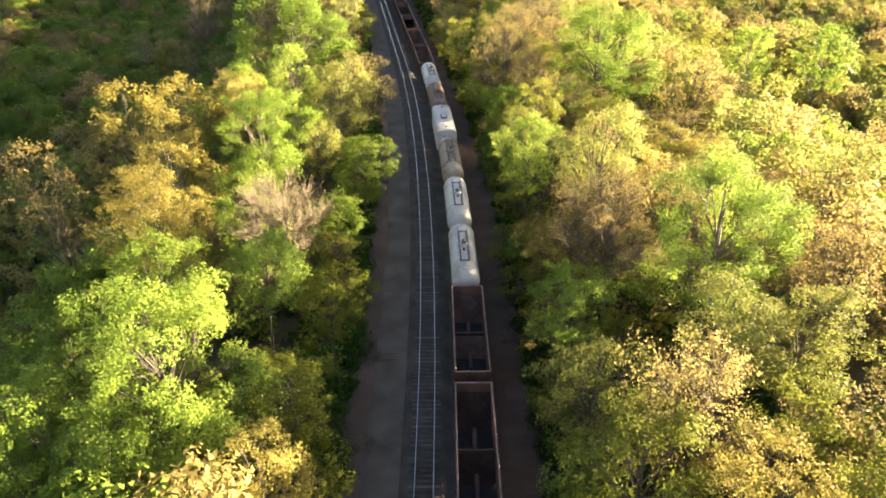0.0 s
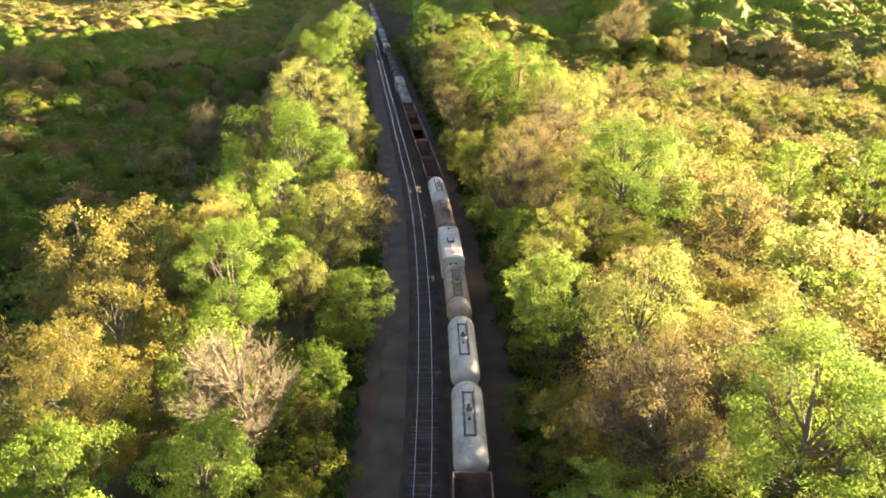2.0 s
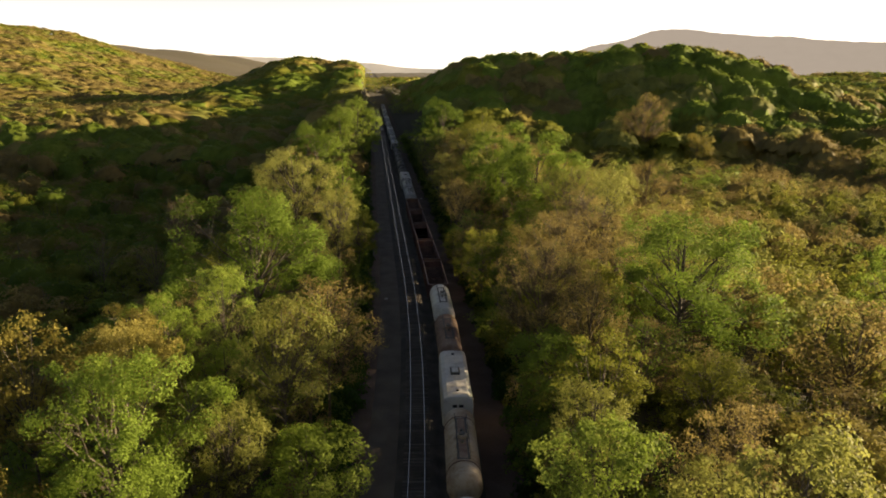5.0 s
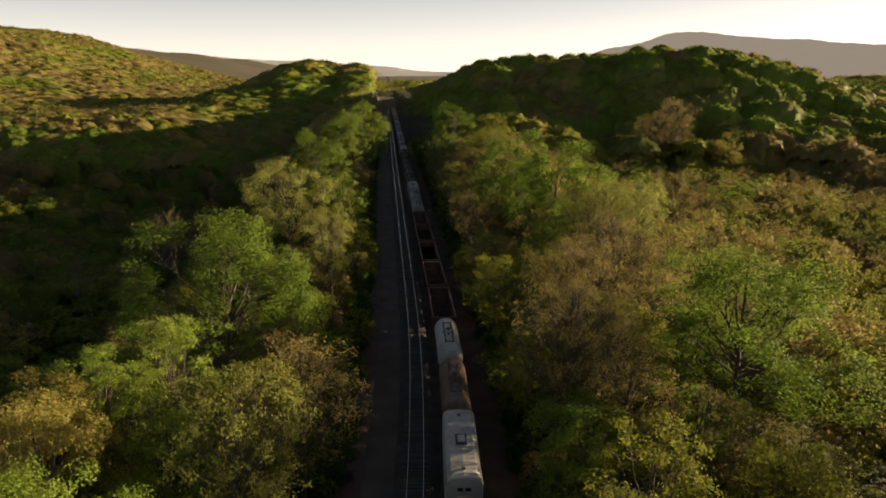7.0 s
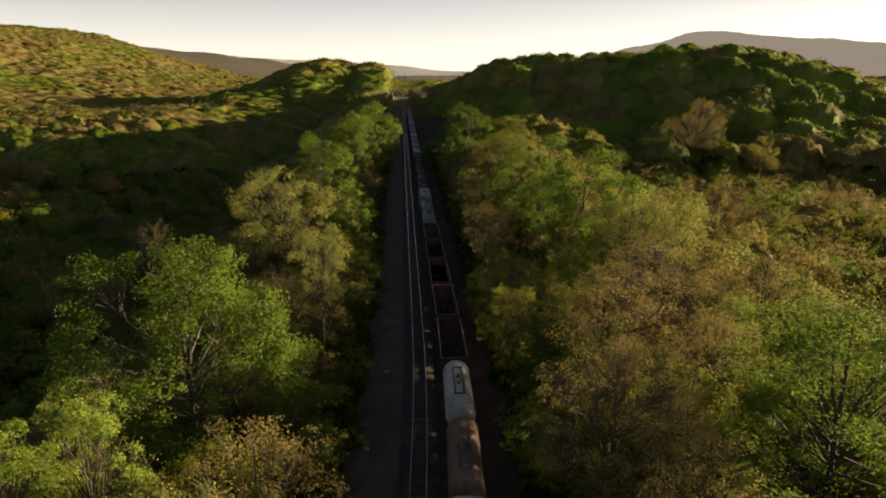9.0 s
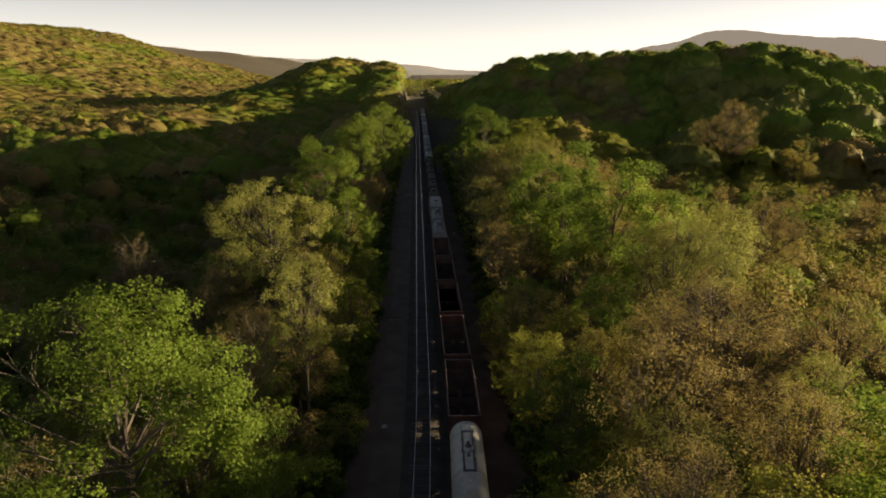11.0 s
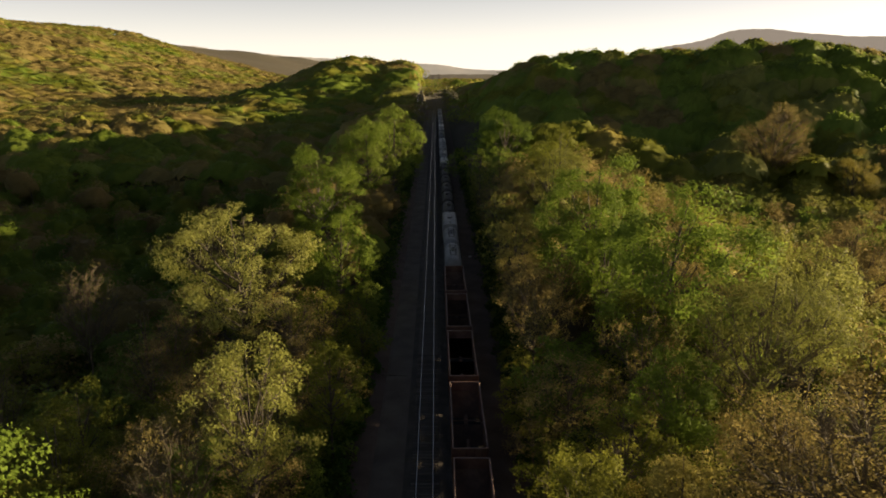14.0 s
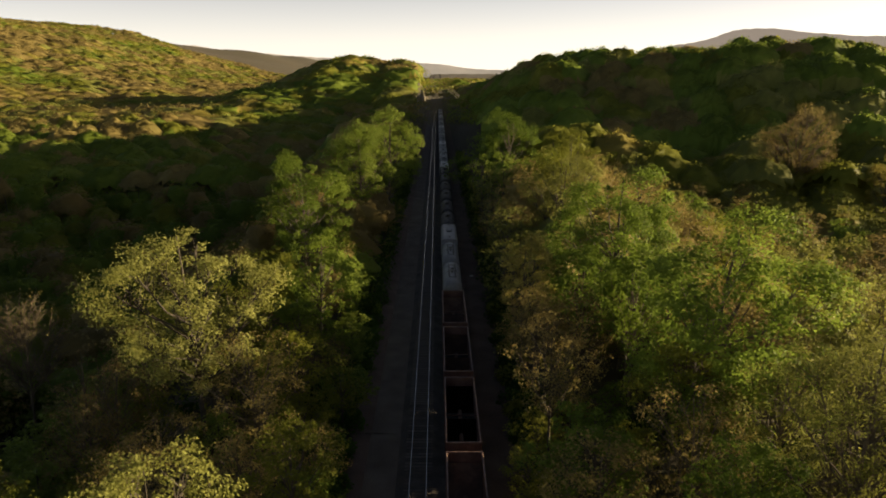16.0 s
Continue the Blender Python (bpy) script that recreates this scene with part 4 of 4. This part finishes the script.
def covered_car(length, paint, words, category="covered hopper"):
    """A covered car with rounded shoulders, roof hatches, ribs and a running board."""
    half, w, top = length / 2 - 0.5, 1.55, 4.55
    car = tagged(new("covered_hopper"), words, category, "cars of the freight train")
    prof = [(-w, 1.35), (-w, 3.85), (-w + 0.14, 4.25), (-w + 0.5, 4.47), (0, top), (w - 0.5, 4.47), (w - 0.14, 4.25), (w, 3.85), (w, 1.35)]
    bm = bmesh.new()
    rings = []
    for y, sc in ((-half, 0.97), (-half + 0.12, 1.0), (half - 0.12, 1.0), (half, 0.97)):
        rings.append([bm.verts.new((x * sc, y, z if sc == 1.0 else z - 0.06)) for x, z in prof])
    for a, b in zip(rings, rings[1:]):
        for i in range(len(prof)):
            bm.faces.new((a[i], a[(i + 1) % len(prof)], b[(i + 1) % len(prof)], b[i]))
    bm.faces.new(rings[0])
    bm.faces.new(rings[-1][::-1])
    bmesh.ops.recalc_face_normals(bm, faces=bm.faces)
    part("body", bm, paint, car)
    for k in range(7):
        y = -half + 0.6 + k * (2 * half - 1.2) / 6
        bm = bmesh.new()
        v = [[bm.verts.new((x * 1.006, y + d, z + 0.014)) for x, z in prof[1:-1]] for d in (-0.05, 0.05)]
        for i in range(len(prof) - 3):
            bm.faces.new((v[0][i], v[0][i + 1], v[1][i + 1], v[1][i]))
        bmesh.ops.solidify(bm, geom=bm.faces[:], thickness=0.02)
        part("roof_rib", bm, paint, car)
    hatch = part("roof_hatch", boxes((-0.5, 0.5, -0.85, 0.85, top - 0.02, top + 0.16), bevel=0.04), GRATE, car, "square grey roof hatch")
    part("hatch_lid", boxes((-0.34, 0.34, -0.6, 0.6, top + 0.165, top + 0.22), bevel=0.03), paint, hatch)
    for s in (-1, 1):
        part("vent", boxes((-0.15, 0.15, s * (half - 1.3) - 0.15, s * (half - 1.3) + 0.15, top - 0.03, top + 0.14), bevel=0.03), GRATE, car)
        part("end_window", boxes((-0.55, -0.1, min(s * half, s * (half + 0.03)), max(s * half, s * (half + 0.03)), 3.3, 3.6)), BLACK, car)
        part("end_window", boxes((0.1, 0.55, min(s * half, s * (half + 0.03)), max(s * half, s * (half + 0.03)), 3.3, 3.6)), BLACK, car)
        part("end_platform", boxes((-1.5, 1.5, min(s * (half - 0.6), s * (half + 0.3)), max(s * (half - 0.6), s * (half + 0.3)), 1.0, 1.08)), BLACK, car)
    part("underframe", boxes((-1.3, 1.3, -half + 2.6, half - 2.6, 0.75, 1.36), bevel=0.08), BLACK, car)
    truck(car, -half + 1.5)
    truck(car, half - 1.5)
    couplers(car, half)
    return car


def at(y):
    return pose(float(line(y)) + TRAIN, y, 0, 0, 0, heading(y))


cars = {}


def couple(kind, y0, y1, make):
    """Put a car of that kind with its ends at y0 and y1."""
    m = at((y0 + y1) / 2)
    if kind in cars:
        return copy_thing(cars[kind], m)
    cars[kind] = make()
    cars[kind].matrix_basis = m
    return cars[kind]


SHIFT = -8.5
for k in range(8):
    y1 = 69.4 + SHIFT - k * 14.9
    couple("hopper", y1 - 14.5, y1, hopper_car)
couple("white_tank", 69.4 + SHIFT, 81.9 + SHIFT, lambda: tank_car(12.6, WHITE, "dirty white tank car with a long top walkway"))
couple("white_tank", 82.4 + SHIFT, 95.2 + SHIFT, hopper_car)
couple("beige_tank", 96.0 + SHIFT, 109.6 + SHIFT, lambda: tank_car(13.6, BEIGE, "rust-stained beige tank car with a brown manway strip", strip=True))
couple("white_box", 110.3 + SHIFT, 122.7 + SHIFT, lambda: covered_car(12.8, WHITE, "white covered car with one square roof hatch"))
couple("brown_tank", 123.2 + SHIFT, 136.2 + SHIFT, lambda: tank_car(13.2, BROWN, "brown rusted tank car between two white cars"))
couple("white_tank", 136.8 + SHIFT, 149.4 + SHIFT, hopper_car)
y = 150.2 + SHIFT
for k in range(5):
    couple("hopper", y, y + 14.5, hopper_car)
    y += 14.9
for k in range(2):
    couple("grey_tank", y, y + 13, lambda: tank_car(13.0, GREY, "dull grey tank car in the shade"))
    y += 13.4
couple("grey_box", y, y + 14, lambda: covered_car(14.0, GREY, "dull grey covered hopper car"))
y += 14.5
for k in range(6):
    couple("black_tank", y, y + 13.6, lambda: tank_car(13.6, BLACK, "black tank car in the shade"))
    y += 14.2
couple("white_box", y, y + 12.8, hopper_car)
y += 13.4
for k in range(22):
    kind = ("grey_tank", "white_box", "grey_box", "white_tank")[(k * 7 + k // 3) % 4]
    couple(kind, y, y + 13.4, hopper_car)
    y += 13.9

# ---- small things on the verges ----
def fallen_branch(x, y, length, turn):
    w = Wood()
    rng = np.random.default_rng(int(y * 10))
    pts = [np.array([t * length - length / 2, 0.10 * math.sin(t * 5), 0.09 + 0.05 * math.sin(t * 9)]) for t in np.linspace(0, 1, 7)]
    for k in range(6):
        w.limb(pts[k], pts[k + 1], 0.09 - 0.011 * k, 0.079 - 0.011 * k, 6)
        e = pts[k] + rng.normal(size=3) * [0.3, 0.5, 0.05] + [0.2, 0, 0.12]
        w.limb(pts[k], e, 0.03, 0.012, 4)
    v, f = w.arrays()
    ob = tagged(mesh_object("fallen_branch", v.tolist(), f, BARK), "dark fallen branch lying across the gravel path", "branch")
    ob.matrix_basis = pose(x, y, -0.46, 0, 0, turn)


def brush_pile(x, y, r):
    w = Wood()
    rng = np.random.default_rng(int(abs(x) * 10 + y))
    for k in range(70):
        a = rng.normal(size=3) * [r, r * 0.6, 0.12]
        a[2] = abs(a[2]) + 0.05
        b = a + rng.normal(size=3) * [0.9, 0.9, 0.18]
        b[2] = abs(b[2])
        w.limb(a, b, 0.028, 0.012, 3)
    v, f = w.arrays()
    ob = tagged(mesh_object("brush_heap", v.tolist(), f, BARK_PALE), "loose pile of pale dead twigs at the wood's edge", "brush heap", "brush heaps")
    ob.matrix_basis = pose(x, y, ground_z(x, y) + 0.05)


def stone(x, y, r):
    bm = bmesh.new()
    bmesh.ops.create_icosphere(bm, subdivisions=2, radius=1.0)
    for v in bm.verts:
        v.co *= r * (1 + 0.22 * noise.noise(v.co * 1.7 + Vector((x, y, 0))))
        v.co.z *= 0.6
    me = bpy.data.meshes.new("stone")
    bm.to_mesh(me)
    bm.free()
    me.materials.append(PALE_STONE)
    ob = tagged(new("stone", me), "pale stone lying on the gravel", "stone", "stones beside the tracks")
    ob.matrix_basis = pose(x, y, -0.40)


PALE_STONE = material("pale_stone", [(0.34, 0.32, 0.29), (0.48, 0.46, 0.42)], scale=2.0, bump=0.3)
fallen_branch(-16.6, 179.4, 3.2, 6)
stone(-12.0, 146.4, 0.34)
stone(-12.6, 236.3, 0.36)
brush_pile(8.1, 56.6, 1.1)
brush_pile(7.8, 52.2, 1.2)
brush_pile(-6.9, 42.2, 1.0)
brush_pile(-6.9, 53.7, 0.7)

# ---- sleepers, last ----
rng_s = random.Random(3)
one = bpy.data.meshes.new("sleeper")
bm = bmesh.new()
bmesh.ops.create_cube(bm, size=1.0, matrix=Matrix.Diagonal((2.55, 0.23, 0.14, 1)))
bmesh.ops.bevel(bm, geom=bm.edges[:], offset=0.015, segments=1, affect="EDGES")
bm.to_mesh(one)
bm.free()
one.materials.append(SLEEPER)
for k in range(290):
    y = 30 + k * 0.54
    ob = new("sleeper", one)
    ob.matrix_basis = pose(float(line(y)) + rng_s.uniform(-0.05, 0.05), y, -0.205, 0, 0, heading(y) + rng_s.uniform(-0.9, 0.9))
    ob.parent = track_main
bm = bmesh.new()
sleeper_rows(bm, np.arange(30 + 290 * 0.54, 330, 0.54), 0.0, rng_s)
tagged(part("sleepers", bm, SLEEPER, track_main), kind="stuff")
bm = bmesh.new()
sleeper_rows(bm, np.arange(20, 200, 0.54), TRAIN, rng_s)
tagged(part("sleepers", bm, SLEEPER, track_side), kind="stuff")
